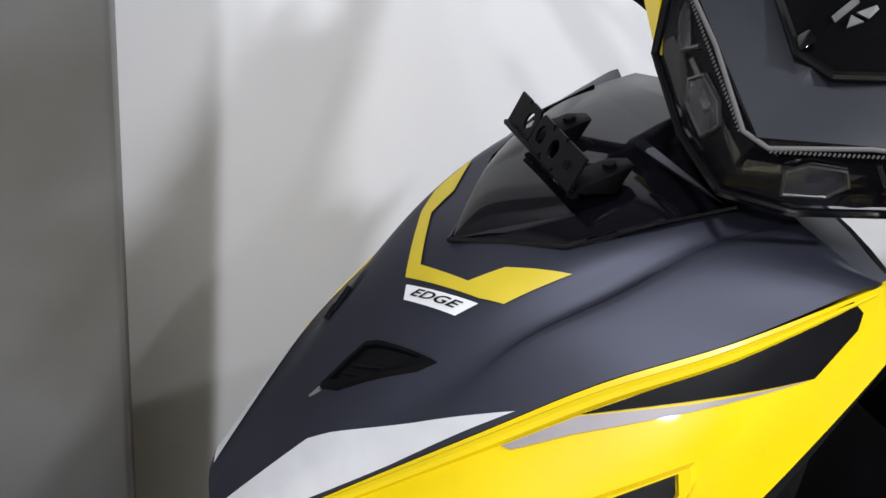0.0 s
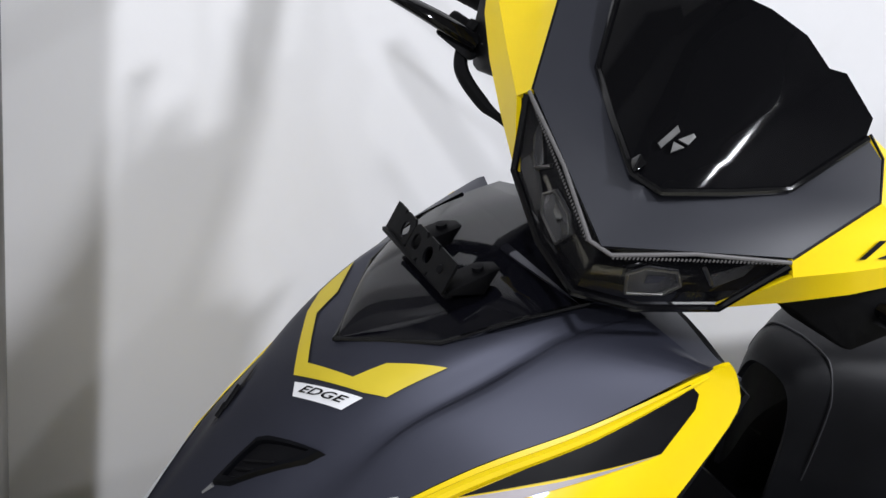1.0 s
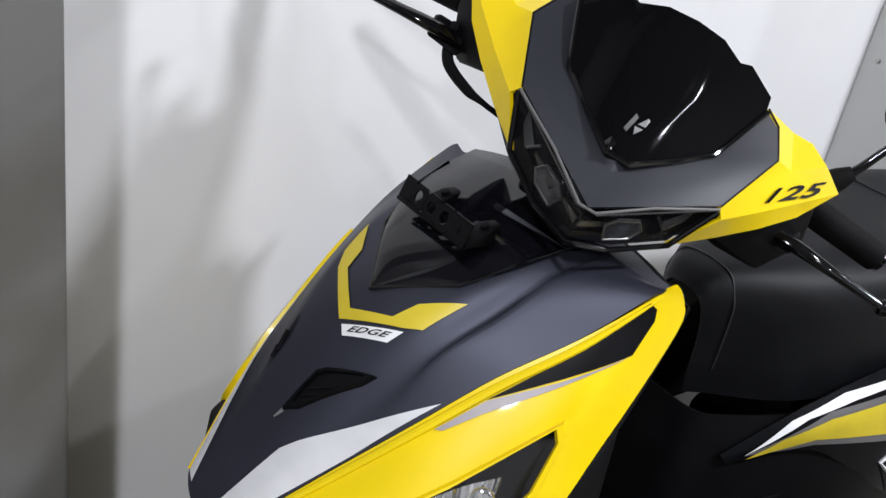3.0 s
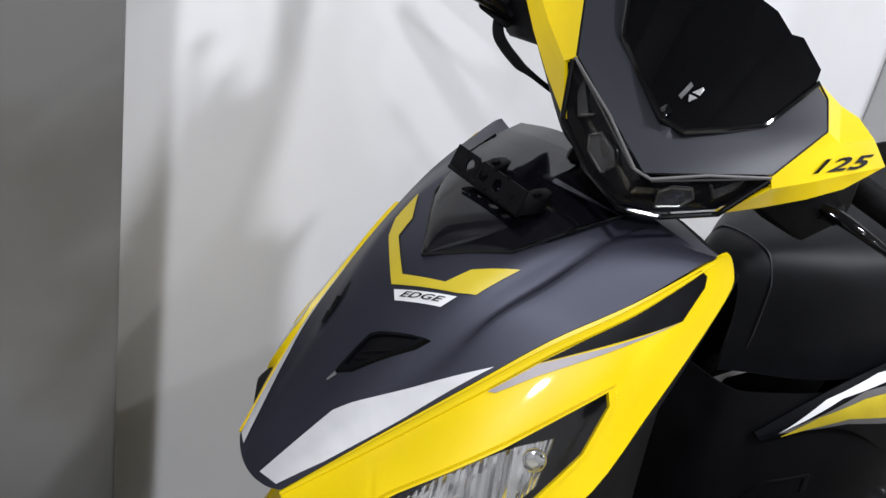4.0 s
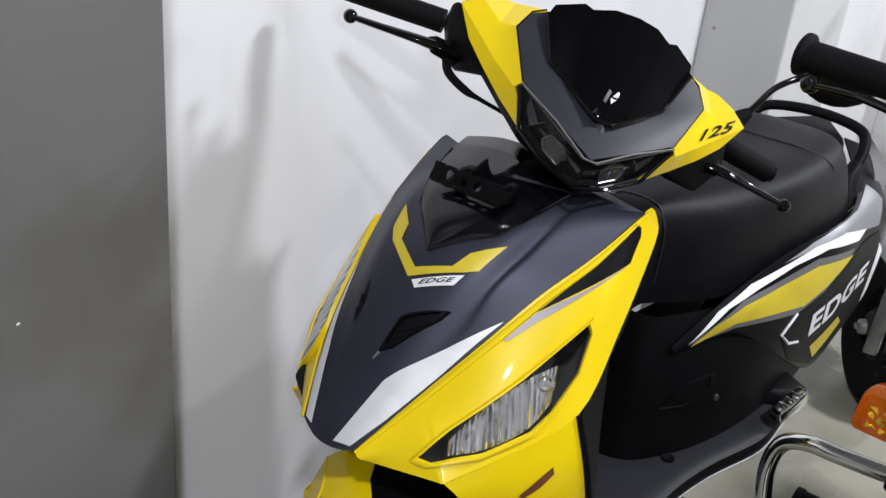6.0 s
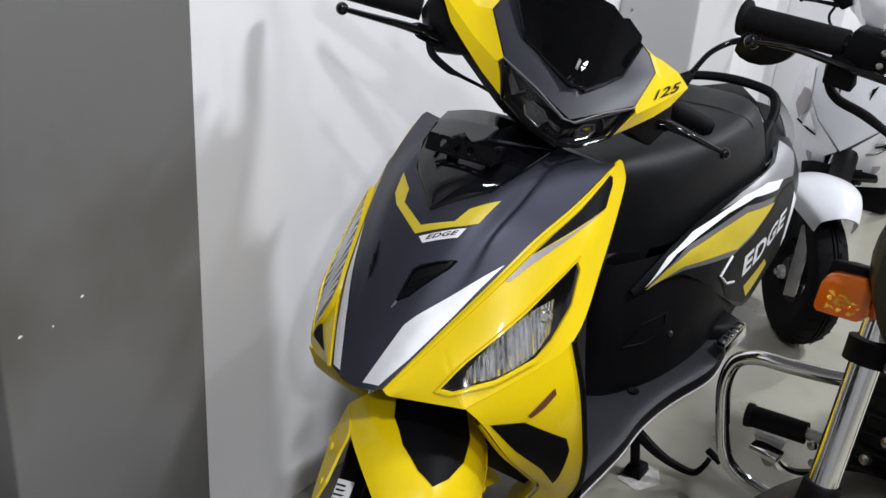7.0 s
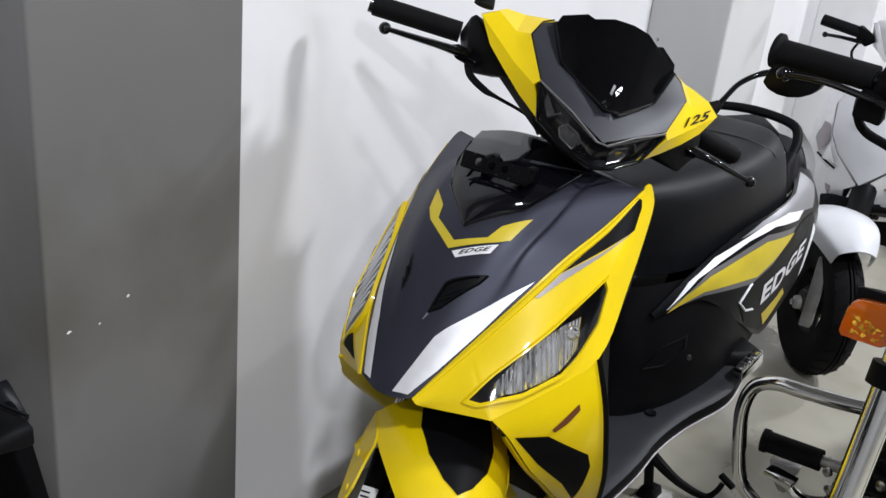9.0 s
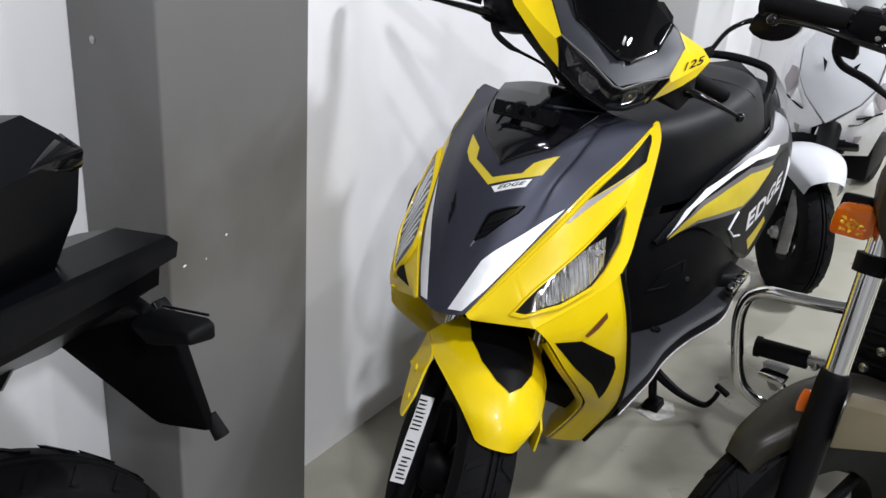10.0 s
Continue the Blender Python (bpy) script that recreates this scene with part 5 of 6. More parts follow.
ind = part("indicator", hull([(0.528, 0.118, 0.832), (0.532, 0.118, 0.868), (0.540, 0.118, 0.880), (0.578, 0.118, 0.880), (0.586, 0.118, 0.868), (0.586, 0.118, 0.842), (0.576, 0.118, 0.832), (0.534, 0.150, 0.838), (0.536, 0.150, 0.872), (0.580, 0.150, 0.876), (0.580, 0.150, 0.838)], 0.006), AMBER, moto, "amber indicator lens")
part("indicator_back", hull([(0.526, 0.150, 0.834), (0.532, 0.150, 0.884), (0.584, 0.150, 0.884), (0.586, 0.150, 0.834), (0.545, 0.185, 0.846), (0.548, 0.185, 0.874), (0.572, 0.185, 0.874), (0.572, 0.185, 0.846)], 0.004), PLASTIC, ind)
part("indicator_stalk", tube([(0.560, 0.175, 0.860), (0.600, 0.180, 0.866), (0.625, 0.19, 0.868)], 0.010, 4, 12), RUBBER, ind)
part("stalk_boot", lathe([(0.010, -0.030), (0.014, -0.012), (0.0155, 0.004), (0.011, 0.012)], (0.605, 0.150, 0.868), (0.95, 0.1, -0.1), 16, False), RUBBER, ind)
# Bright chips in the lens front paint the reflections of bulb and reflector.
rnd = random.Random(8)
for k in range(18):
    c = Vector((0.547 + 0.006 * (k % 5) + rnd.uniform(-0.003, 0.003), 0.1180, 0.841 + 0.006 * (k // 5) + rnd.uniform(-0.003, 0.003)))
    part("bulb_glint", hull([c + Vector((rnd.uniform(-0.0045, 0.0045), rnd.uniform(-0.0022, 0.002), rnd.uniform(-0.004, 0.004))) for _ in range(7)]), BULB_GLINT, ind, smooth=False)

# front wheel and mudguard of the motorcycle
MW = Vector((0.584, 0.193, 0.272))
MD = Vector((-0.489, -0.872, 0)).normalized()
MS = Vector((0.872, -0.489, 0))
wheel(moto, MW, MS, 0.272, 0.078, "front_wheel", 5)
guard = []
for k in range(13):
    a = radians(127 - k * 6.3)
    rr = 0.302 - (0.012 if k == 12 else 0)
    d = MD * math.cos(a) + Vector((0, 0, 1)) * math.sin(a)
    w = 0.050 - 0.026 * max(0, (k - 7) / 5) ** 1.5
    guard.append([MW + d * (rr - 0.030) - MS * w, MW + d * (rr - 0.006) - MS * w * 0.8, MW + d * rr, MW + d * (rr - 0.006) + MS * w * 0.8, MW + d * (rr - 0.030) + MS * w])
part("front_mudguard", shell(guard, 3, 2, 0.004), OLIVE, moto, "dark olive front mudguard")
part("mudguard_brace", hull([(0.616, 0.060, 0.626), (0.616, 0.100, 0.626), (0.674, 0.060, 0.632), (0.674, 0.100, 0.632), (0.687, 0.060, 0.579), (0.687, 0.100, 0.579), (0.611, 0.060, 0.552), (0.611, 0.100, 0.552)], 0.003), TAN, moto)
part("side_reflector", hull([(0.5499, 0.1140, 0.5457), (0.5510, 0.1054, 0.5507), (0.5707, 0.1166, 0.5457), (0.5718, 0.1080, 0.5507), (0.5465, 0.1246, 0.5647), (0.5476, 0.1160, 0.5697), (0.5713, 0.1277, 0.5647), (0.5724, 0.1191, 0.5697), (0.5500, 0.1372, 0.5855), (0.5511, 0.1286, 0.5905), (0.5659, 0.1391, 0.5855), (0.5670, 0.1305, 0.5905)], 0.003), AMBER, moto)
part("axle_bracket", tube([(0.5801, 0.0295, 0.3635), (0.600, 0.120, 0.285), (0.620, 0.175, 0.272)], 0.014, 4, 10), PLASTIC, moto)

# handlebar of the motorcycle
bar = part("handlebar", tube([(0.44, 0.335, 1.078), (0.54, 0.325, 1.058), (0.62, 0.31, 1.045), (0.75, 0.31, 1.045), (0.83, 0.325, 1.06), (0.93, 0.335, 1.08)], 0.012, 6, 12), GLOSS, moto, "black handlebar with rubber grips")
part("grip", tube([(0.330, 0.345, 1.083), (0.456, 0.334, 1.0745)], 0.0165, seg=20), RUBBER, bar)
part("grip_flange", lathe([(0.0225, 0), (0.0225, 0.005), (0.0165, 0.009)], (0.326, 0.3455, 1.0833), (0.99, -0.08, -0.06), 20, False), RUBBER, bar)
for k in range(3):
    part("grip_rib", lathe([(0.0164, -0.0015), (0.0169, 0), (0.0164, 0.0015)], Vector((0.335, 0.344, 1.082)).lerp(Vector((0.450, 0.334, 1.075)), k / 7), (0.99, -0.08, -0.06), 18), RUBBER, bar)
part("switch_box", hull([(0.455, 0.315, 1.055), (0.510, 0.312, 1.050), (0.465, 0.350, 1.055), (0.510, 0.350, 1.050), (0.465, 0.315, 1.095), (0.508, 0.312, 1.092), (0.465, 0.350, 1.098), (0.508, 0.350, 1.095)], 0.004), PLASTIC, bar)
part("clamp_bolt", lathe([(0.0042, 0), (0.0042, 0.004), (0.003, 0.005)], (0.505, 0.310, 1.075), (0, -1, 0.2), 12, False), STEEL, bar)
part("clamp_bolt", lathe([(0.0038, 0), (0.0038, 0.004), (0.0025, 0.005)], (0.502, 0.310, 1.060), (0, -1, 0.2), 12, False), STEEL, bar)
part("switch_button", hull([(0.492, 0.318, 1.097), (0.512, 0.316, 1.096), (0.492, 0.330, 1.098), (0.512, 0.330, 1.097), (0.495, 0.318, 1.107), (0.510, 0.317, 1.106), (0.495, 0.329, 1.108), (0.510, 0.329, 1.107)], 0.002), CHROME, bar)
part("lever_clamp", hull([(0.445, 0.300, 1.030), (0.480, 0.300, 1.025), (0.445, 0.33, 1.035), (0.480, 0.33, 1.03), (0.447, 0.300, 1.062), (0.482, 0.300, 1.058), (0.447, 0.33, 1.066)], 0.004), PLASTIC, bar)
lv = part("brake_lever", tube([(0.535, 0.295, 1.046), (0.47, 0.292, 1.056), (0.41, 0.302, 1.064), (0.355, 0.315, 1.062)], [0.008, 0.0065, 0.006, 0.0055], 6, 10, flat=0.7), GLOSS, bar)
part("lever_ball", lathe([(0.010 * math.sin(math.pi * (k + 0.5) / 8), -0.010 * math.cos(math.pi * (k + 0.5) / 8)) for k in range(8)], (0.352, 0.316, 1.062), (0, 0, 1), 14, False), GLOSS, lv)
part("brake_cable", tube([(0.446, 0.325, 1.050), (0.447, 0.33, 1.028), (0.462, 0.33, 1.010), (0.502, 0.33, 0.995), (0.559, 0.33, 0.962), (0.60, 0.33, 0.93)], [0.0055, 0.0055, 0.006, 0.006, 0.003, 0.003], 8, 10), RUBBER, bar)
part("mirror_stem", tube([(0.500, 0.325, 1.075), (0.512, 0.320, 1.120), (0.530, 0.310, 1.200)], [0.012, 0.007, 0.006], 6, 12), GLOSS, bar)

# frame, engine and crash guard
cg = part("crash_guard", tube([(0.64, 0.60, 0.545), (0.52, 0.585, 0.524), (0.435, 0.58, 0.516), (0.385, 0.58, 0.511), (0.352, 0.58, 0.490), (0.342, 0.58, 0.440), (0.352, 0.58, 0.370), (0.366, 0.58, 0.315), (0.390, 0.58, 0.285), (0.450, 0.585, 0.262), (0.62, 0.60, 0.225)], 0.0125, 8, 14), CHROME, moto, "bent stainless crash guard")
part("guard_bracket", hull([(0.60, 0.56, 0.50), (0.66, 0.56, 0.50), (0.60, 0.62, 0.50), (0.66, 0.62, 0.50), (0.60, 0.56, 0.57), (0.66, 0.56, 0.57), (0.60, 0.62, 0.57)], 0.006), STEEL, cg)
eng = part("engine", hull([(0.50, 0.52, 0.20), (0.86, 0.52, 0.26), (0.50, 0.95, 0.24), (0.86, 0.95, 0.24), (0.52, 0.50, 0.42), (0.84, 0.50, 0.42), (0.52, 0.95, 0.44), (0.84, 0.95, 0.44)], 0.02), ENGINE, moto, "black engine with bright bolts")
part("cylinder", hull([(0.58, 0.40, 0.40), (0.78, 0.40, 0.40), (0.58, 0.56, 0.44), (0.78, 0.56, 0.44), (0.58, 0.44, 0.66), (0.78, 0.44, 0.66), (0.58, 0.62, 0.66), (0.78, 0.62, 0.66)], 0.015), ENGINE, eng)
for k in range(8):
    z = 0.44 + 0.026 * k
    part("cooling_fin", box(0.555, 0.805, 0.385 + 0.006 * k, 0.60 + 0.004 * k, z, z + 0.006, 0.002), ENGINE, eng)
for k, (x, y, z) in enumerate(((0.520, 0.52, 0.40), (0.515, 0.515, 0.33), (0.56, 0.51, 0.28), (0.62, 0.51, 0.30), (0.60, 0.505, 0.40), (0.66, 0.505, 0.37), (0.50, 0.60, 0.38), (0.50, 0.68, 0.30), (0.70, 0.50, 0.30), (0.72, 0.50, 0.38), (0.66, 0.50, 0.43), (0.585, 0.505, 0.34), (0.64, 0.505, 0.25), (0.535, 0.51, 0.36), (0.76, 0.50, 0.33), (0.62, 0.385, 0.56), (0.66, 0.385, 0.48), (0.56, 0.395, 0.60), (0.60, 0.39, 0.52))):
    part("bolt", lathe([(0.008, 0), (0.008, 0.007), (0.005, 0.009)], (x, y, z), (-0.4, -0.9, 0.1), 10, False), STEEL, eng)
peg = part("footrest", tube([(0.368, 0.702, 0.328), (0.470, 0.70, 0.336)], 0.020, seg=16), RUBBER, moto, "black rubber footrest")
part("footrest_end", tube([(0.362, 0.702, 0.3275), (0.372, 0.702, 0.3283)], 0.0225, seg=16), RUBBER, peg)
part("footrest_bracket", tube([(0.468, 0.70, 0.336), (0.53, 0.70, 0.34)], 0.012, seg=10), STEEL, peg)
part("footrest_bracket", hull([(0.385, 0.690, 0.300), (0.440, 0.690, 0.306), (0.395, 0.700, 0.262), (0.430, 0.700, 0.262), (0.385, 0.712, 0.300), (0.440, 0.712, 0.306), (0.410, 0.705, 0.235), (0.425, 0.705, 0.235)], 0.004), CAST, peg)
ped = part("brake_pedal", hull([(0.385, 0.665, 0.278), (0.440, 0.650, 0.280), (0.392, 0.690, 0.285), (0.446, 0.675, 0.287), (0.386, 0.665, 0.292), (0.441, 0.650, 0.294), (0.393, 0.690, 0.298), (0.447, 0.675, 0.300)], 0.003), CHROME, moto, "polished brake pedal")
part("pedal_arm", tube([(0.425, 0.675, 0.285), (0.440, 0.70, 0.250), (0.47, 0.74, 0.225), (0.53, 0.80, 0.23)], 0.008, 6, 8, flat=1.2), CHROME, ped)
part("fuel_tank", hull([(0.60, 0.42, 0.80), (0.80, 0.42, 0.80), (0.58, 0.55, 0.78), (0.82, 0.55, 0.78), (0.60, 0.80, 0.76), (0.80, 0.80, 0.76), (0.61, 0.45, 0.93), (0.79, 0.45, 0.93), (0.59, 0.60, 0.95), (0.81, 0.60, 0.95), (0.64, 0.82, 0.85), (0.76, 0.82, 0.85)], 0.03), OLIVE, moto)
part("frame_tube", tube([(0.69, 0.33, 0.85), (0.69, 0.42, 0.55), (0.69, 0.50, 0.28), (0.69, 0.95, 0.22)], 0.018, 6, 12), PLASTIC, moto)
part("seat", hull([(0.60, 0.82, 0.77), (0.80, 0.82, 0.77), (0.60, 1.35, 0.80), (0.80, 1.35, 0.80), (0.61, 0.84, 0.84), (0.79, 0.84, 0.84), (0.62, 1.36, 0.86), (0.78, 1.36, 0.86)], 0.025), VINYL, moto)
wheel(moto, (0.70, 1.28, 0.300), (1, 0, 0), 0.300, 0.11, "rear_wheel", 5)
part("side_stand", tube([(0.82, 0.80, 0.24), (0.90, 0.82, 0.010)], 0.011, seg=10), STEEL, moto)
part("swing_arm", tube([(0.62, 0.88, 0.30), (0.62, 1.28, 0.30)], 0.02, seg=10), PLASTIC, moto)
part("sub_frame", tube([(0.69, 0.80, 0.60), (0.69, 1.30, 0.76)], 0.02, seg=10), PLASTIC, moto)

# ---- the black motorcycle whose tail is seen ----
black = thing("motorcycle_tail", (-0.15, -0.95, 0), "black motorcycle with a sharp tail and plate holder", "motorcycle")
TAIL = {"a": (-0.110, -0.655, 1.016), "b": (-0.026, -0.655, 1.035), "c": (0.014, -0.650, 1.027), "d": (0.043, -0.645, 1.016), "e": (0.038, -0.645, 0.994), "f": (0.034, -0.648, 0.955), "g": (0.012, -0.650, 0.916), "h": (-0.048, -0.655, 0.804), "i": (-0.122, -0.665, 0.690), "j": (-0.025, -0.636, 0.992), "k": (0.016, -0.640, 1.000), "l": (0.002, -0.640, 0.955), "m": (-0.150, -0.640, 0.880), "n": (-0.200, -0.665, 0.940),
        "a2": (-0.110, -1.05, 0.960), "b2": (-0.020, -1.05, 0.975), "d2": (0.045, -1.00, 0.950), "g2": (0.010, -1.05, 0.850), "i2": (-0.150, -1.10, 0.640), "n2": (-0.200, -1.10, 0.860)}
TAIL_FACES = ["a b j", "b c k j", "c d k", "d e l k", "e f l", "k l j", "j l h m", "l f g h", "a j m n", "m h i", "n m i", "a a2 b2 b", "b b2 d2 d c", "d d2 g2 f e", "f g2 g", "g g2 i2 h", "h i2 i", "n n2 a2 a", "i i2 n2 n"]
part("tail_cowl", facets({k: (p[0] - 0.030, p[1], p[2] - 0.008) for k, p in TAIL.items()}, TAIL_FACES, 0.004), SATIN, black, "satin black tail cowl", sharp=18)
part("tail_edge", tube([(-0.016, -0.640, 0.945), (-0.082, -0.646, 0.805), (-0.150, -0.660, 0.690)], 0.0018, 4, 6), GREY_PAINT, black)
part("tail_lamp", hull([(0.014, -0.641, 1.008), (-0.016, -0.645, 1.019), (0.009, -0.641, 0.988), (-0.010, -0.638, 0.996), (0.014, -0.70, 1.002), (0.006, -0.70, 0.982)], 0.002), GLOSS, black)
RACK = {"a": (-0.200, -0.580, 0.815), "b": (-0.101, -0.560, 0.861), "c": (-0.043, -0.555, 0.884), "d": (0.028, -0.545, 0.893), "e": (0.037, -0.540, 0.886), "f": (0.033, -0.540, 0.868), "g": (0.012, -0.545, 0.857), "h": (0.012, -0.548, 0.831), "i": (-0.082, -0.545, 0.786), "j": (-0.252, -0.575, 0.691), "k": (-0.293, -0.590, 0.634), "l": (-0.190, -0.555, 0.668), "m": (-0.060, -0.540, 0.822), "n": (-0.150, -0.545, 0.800),
        "a2": (-0.220, -0.85, 0.790), "c2": (-0.060, -0.85, 0.860), "d2": (0.010, -0.85, 0.865), "g2": (0.000, -0.85, 0.800), "k2": (-0.280, -0.85, 0.620)}
rack = part("rear_fender", facets({k: (p[0] - 0.023, p[1], p[2] - 0.005) for k, p in RACK.items()}, ["a b n", "b c m n", "c d g m", "d e f g", "m g h i", "n m i j", "a n j", "j i l k", "i h l", "a a2 c2 c b", "c c2 d2 d", "d d2 g2 f e", "f g2 h g", "h g2 k2 k l", "a j k k2 a2"], 0.003), SATIN, black, "satin black rear fender", sharp=14)
part("fender_ridge", tube([(-0.093, -0.539, 0.795), (-0.075, -0.536, 0.817), (-0.067, -0.536, 0.831)], 0.0022, 4, 6), SATIN, rack)
plate = part("plate_holder", hull([(-0.240, -0.530, 0.668), (-0.164, -0.512, 0.630), (-0.091, -0.505, 0.610), (-0.150, -0.520, 0.735), (-0.085, -0.510, 0.762), (-0.040, -0.505, 0.762), (-0.030, -0.500, 0.740), (0.016, -0.500, 0.632), (-0.064, -0.500, 0.616), (-0.100, -0.510, 0.636), (-0.200, -0.560, 0.690), (-0.060, -0.535, 0.765), (-0.015, -0.525, 0.735), (0.020, -0.515, 0.630), (-0.055, -0.525, 0.612)], 0.003), DEEP, black, "matte black plate holder")
part("plate_top", hull([(-0.085, -0.506, 0.750), (-0.058, -0.500, 0.778), (-0.030, -0.496, 0.744), (-0.048, -0.498, 0.728), (-0.058, -0.52, 0.778), (-0.030, -0.52, 0.744), (-0.085, -0.52, 0.750)], 0.002), SATIN, plate)
part("rubber_flap", tube([(0.006, -0.500, 0.640), (0.024, -0.498, 0.616)], [0.008, 0.010], seg=10), RUBBER, plate)
ind2 = part("indicator", hull([(-0.030, -0.555, 0.792), (0.000, -0.555, 0.806), (0.072, -0.555, 0.820), (0.082, -0.555, 0.816), (0.082, -0.555, 0.798), (0.060, -0.555, 0.790), (0.005, -0.555, 0.772), (-0.020, -0.585, 0.790), (0.070, -0.585, 0.812), (0.076, -0.585, 0.800), (0.010, -0.585, 0.775)], 0.003), PLASTIC, black, "slim black indicator")
part("indicator_edge", tube([(0.000, -0.5535, 0.8065), (0.070, -0.5535, 0.8205)], 0.0016, 2, 6), SATIN, ind2)
part("indicator_stalk", tube([(-0.060, -0.560, 0.785), (-0.045, -0.555, 0.795), (-0.015, -0.560, 0.795)], 0.008, 4, 10), RUBBER, ind2)
wheel(black, (-0.215, -0.700, 0.275), (0.97, -0.22, 0), 0.285, 0.13, "rear_wheel", 5)
part("seat_base", hull([(-0.28, -1.1, 0.62), (0.0, -1.1, 0.62), (-0.28, -1.9, 0.60), (0.0, -1.9, 0.60), (-0.26, -1.1, 0.9), (-0.02, -1.1, 0.9), (-0.26, -1.9, 0.8), (-0.02, -1.9, 0.8)], 0.02), PLASTIC, black)
part("swing_arm", tube([(-0.14, -0.72, 0.275), (-0.14, -1.3, 0.36), (-0.14, -1.3, 0.64)], 0.022, 4, 10), PLASTIC, black)
wheel(black, (-0.14, -2.05, 0.285), (1, 0, 0), 0.285, 0.11, "front_wheel", 5)
part("front_fork", tube([(-0.14, -2.05, 0.285), (-0.14, -1.85, 0.85)], 0.03, seg=10), PLASTIC, black)

# ---- the white scooter behind ----
white = thing("white_scooter", (0.25, 2.2, 0), "white motor scooter parked behind the yellow one", "scooter")
WO, WD, WS = Vector((0.190, 1.73, 0.0)), Vector((0.6, -0.8, 0)), Vector((0.8, 0.6, 0))


def w3(s, f, z):
    """Room place from across, ahead and up, on the turned front wheel of the white scooter."""
    return WO + WS * s + WD * f + Vector((0, 0, z))


wheel(white, w3(0, 0, 0.208), WS, 0.208, 0.095, "front_wheel", 5, ENGINE)
strut = part("fork_leg", hull([(0.175, 1.660, 0.362), (0.175, 1.682, 0.362), (0.207, 1.660, 0.362), (0.207, 1.682, 0.362), (0.176, 1.625, 0.164), (0.176, 1.647, 0.164), (0.208, 1.625, 0.167), (0.208, 1.647, 0.167)], 0.004), CAST, white, "bare cast alloy fork leg")
part("axle_lug", lathe([(0.020, 0), (0.018, 0.012), (0.010, 0.016)], (0.160, 1.640, 0.225), -WS, 16, False), CAST, strut)
part("axle_nut", lathe([(0.009, 0), (0.009, 0.014)], (0.153, 1.635, 0.225), -WS, 6, False), STEEL, strut)
part("fork_leg", tube([w3(0.085, 0, 0.19), w3(0.085, -0.05, 0.40)], 0.014, seg=10), CAST, white)
WF = []
for k in range(12):
    a = radians(142 - k * 8.0)
    r = 0.250 + 0.014 * math.sin(math.pi * k / 11) + 0.012 * (k / 11) ** 2
    d = WD * math.cos(a) + Vector((0, 0, 1)) * math.sin(a)
    w = 0.092 - 0.040 * max(0, (k - 7) / 4) ** 1.5
    c = w3(0, 0, 0.212)
    WF.append([c + d * (r - 0.062) - WS * w, c + d * (r - 0.020) - WS * w, c + d * r - WS * w * 0.55, c + d * (r + 0.008), c + d * r + WS * w * 0.55, c + d * (r - 0.020) + WS * w, c + d * (r - 0.062) + WS * w])
part("front_fender", shell(WF, 3, 3, 0.004), WHITE_PAINT, white, "white front fender")
WM = 0.168  # middle of the white scooter


def wv(verts, s):
    return {k: (WM - s * p[0], p[1], p[2]) for k, p in verts.items()}


SHIELD = {"t": (0, 2.020, 0.800), "m": (0, 1.968, 0.690), "n": (0, 1.958, 0.590), "e": (0, 1.960, 0.503), "a": (-0.080, 2.030, 0.790), "b": (-0.122, 2.000, 0.715), "c": (-0.115, 1.990, 0.630), "d": (-0.083, 1.982, 0.576), "g": (-0.060, 1.975, 0.640)}
hv, hf = both(SHIELD, ["t a b g m", "b c g", "c d g", "g d e n", "m g n"], ("t", "m", "n", "e"))
shield = part("front_cover", facets({k: (WM + p[0], p[1], p[2]) for k, p in hv.items()}, hf, 0.006), WHITE_PAINT, white, "glossy white front cover", sharp=60)
FLANK = {"a": (-0.084, 2.034, 0.790), "A": (-0.135, 2.070, 0.780), "b": (-0.126, 2.004, 0.715), "B": (-0.176, 2.050, 0.700), "c": (-0.119, 1.996, 0.630), "C": (-0.186, 2.045, 0.622), "d": (-0.086, 1.987, 0.573), "D": (-0.178, 2.040, 0.560), "e": (-0.008, 1.968, 0.498), "E": (-0.154, 2.040, 0.486), "F": (-0.133, 2.050, 0.405), "G": (-0.050, 2.030, 0.392), "k": (-0.044, 1.990, 0.472)}
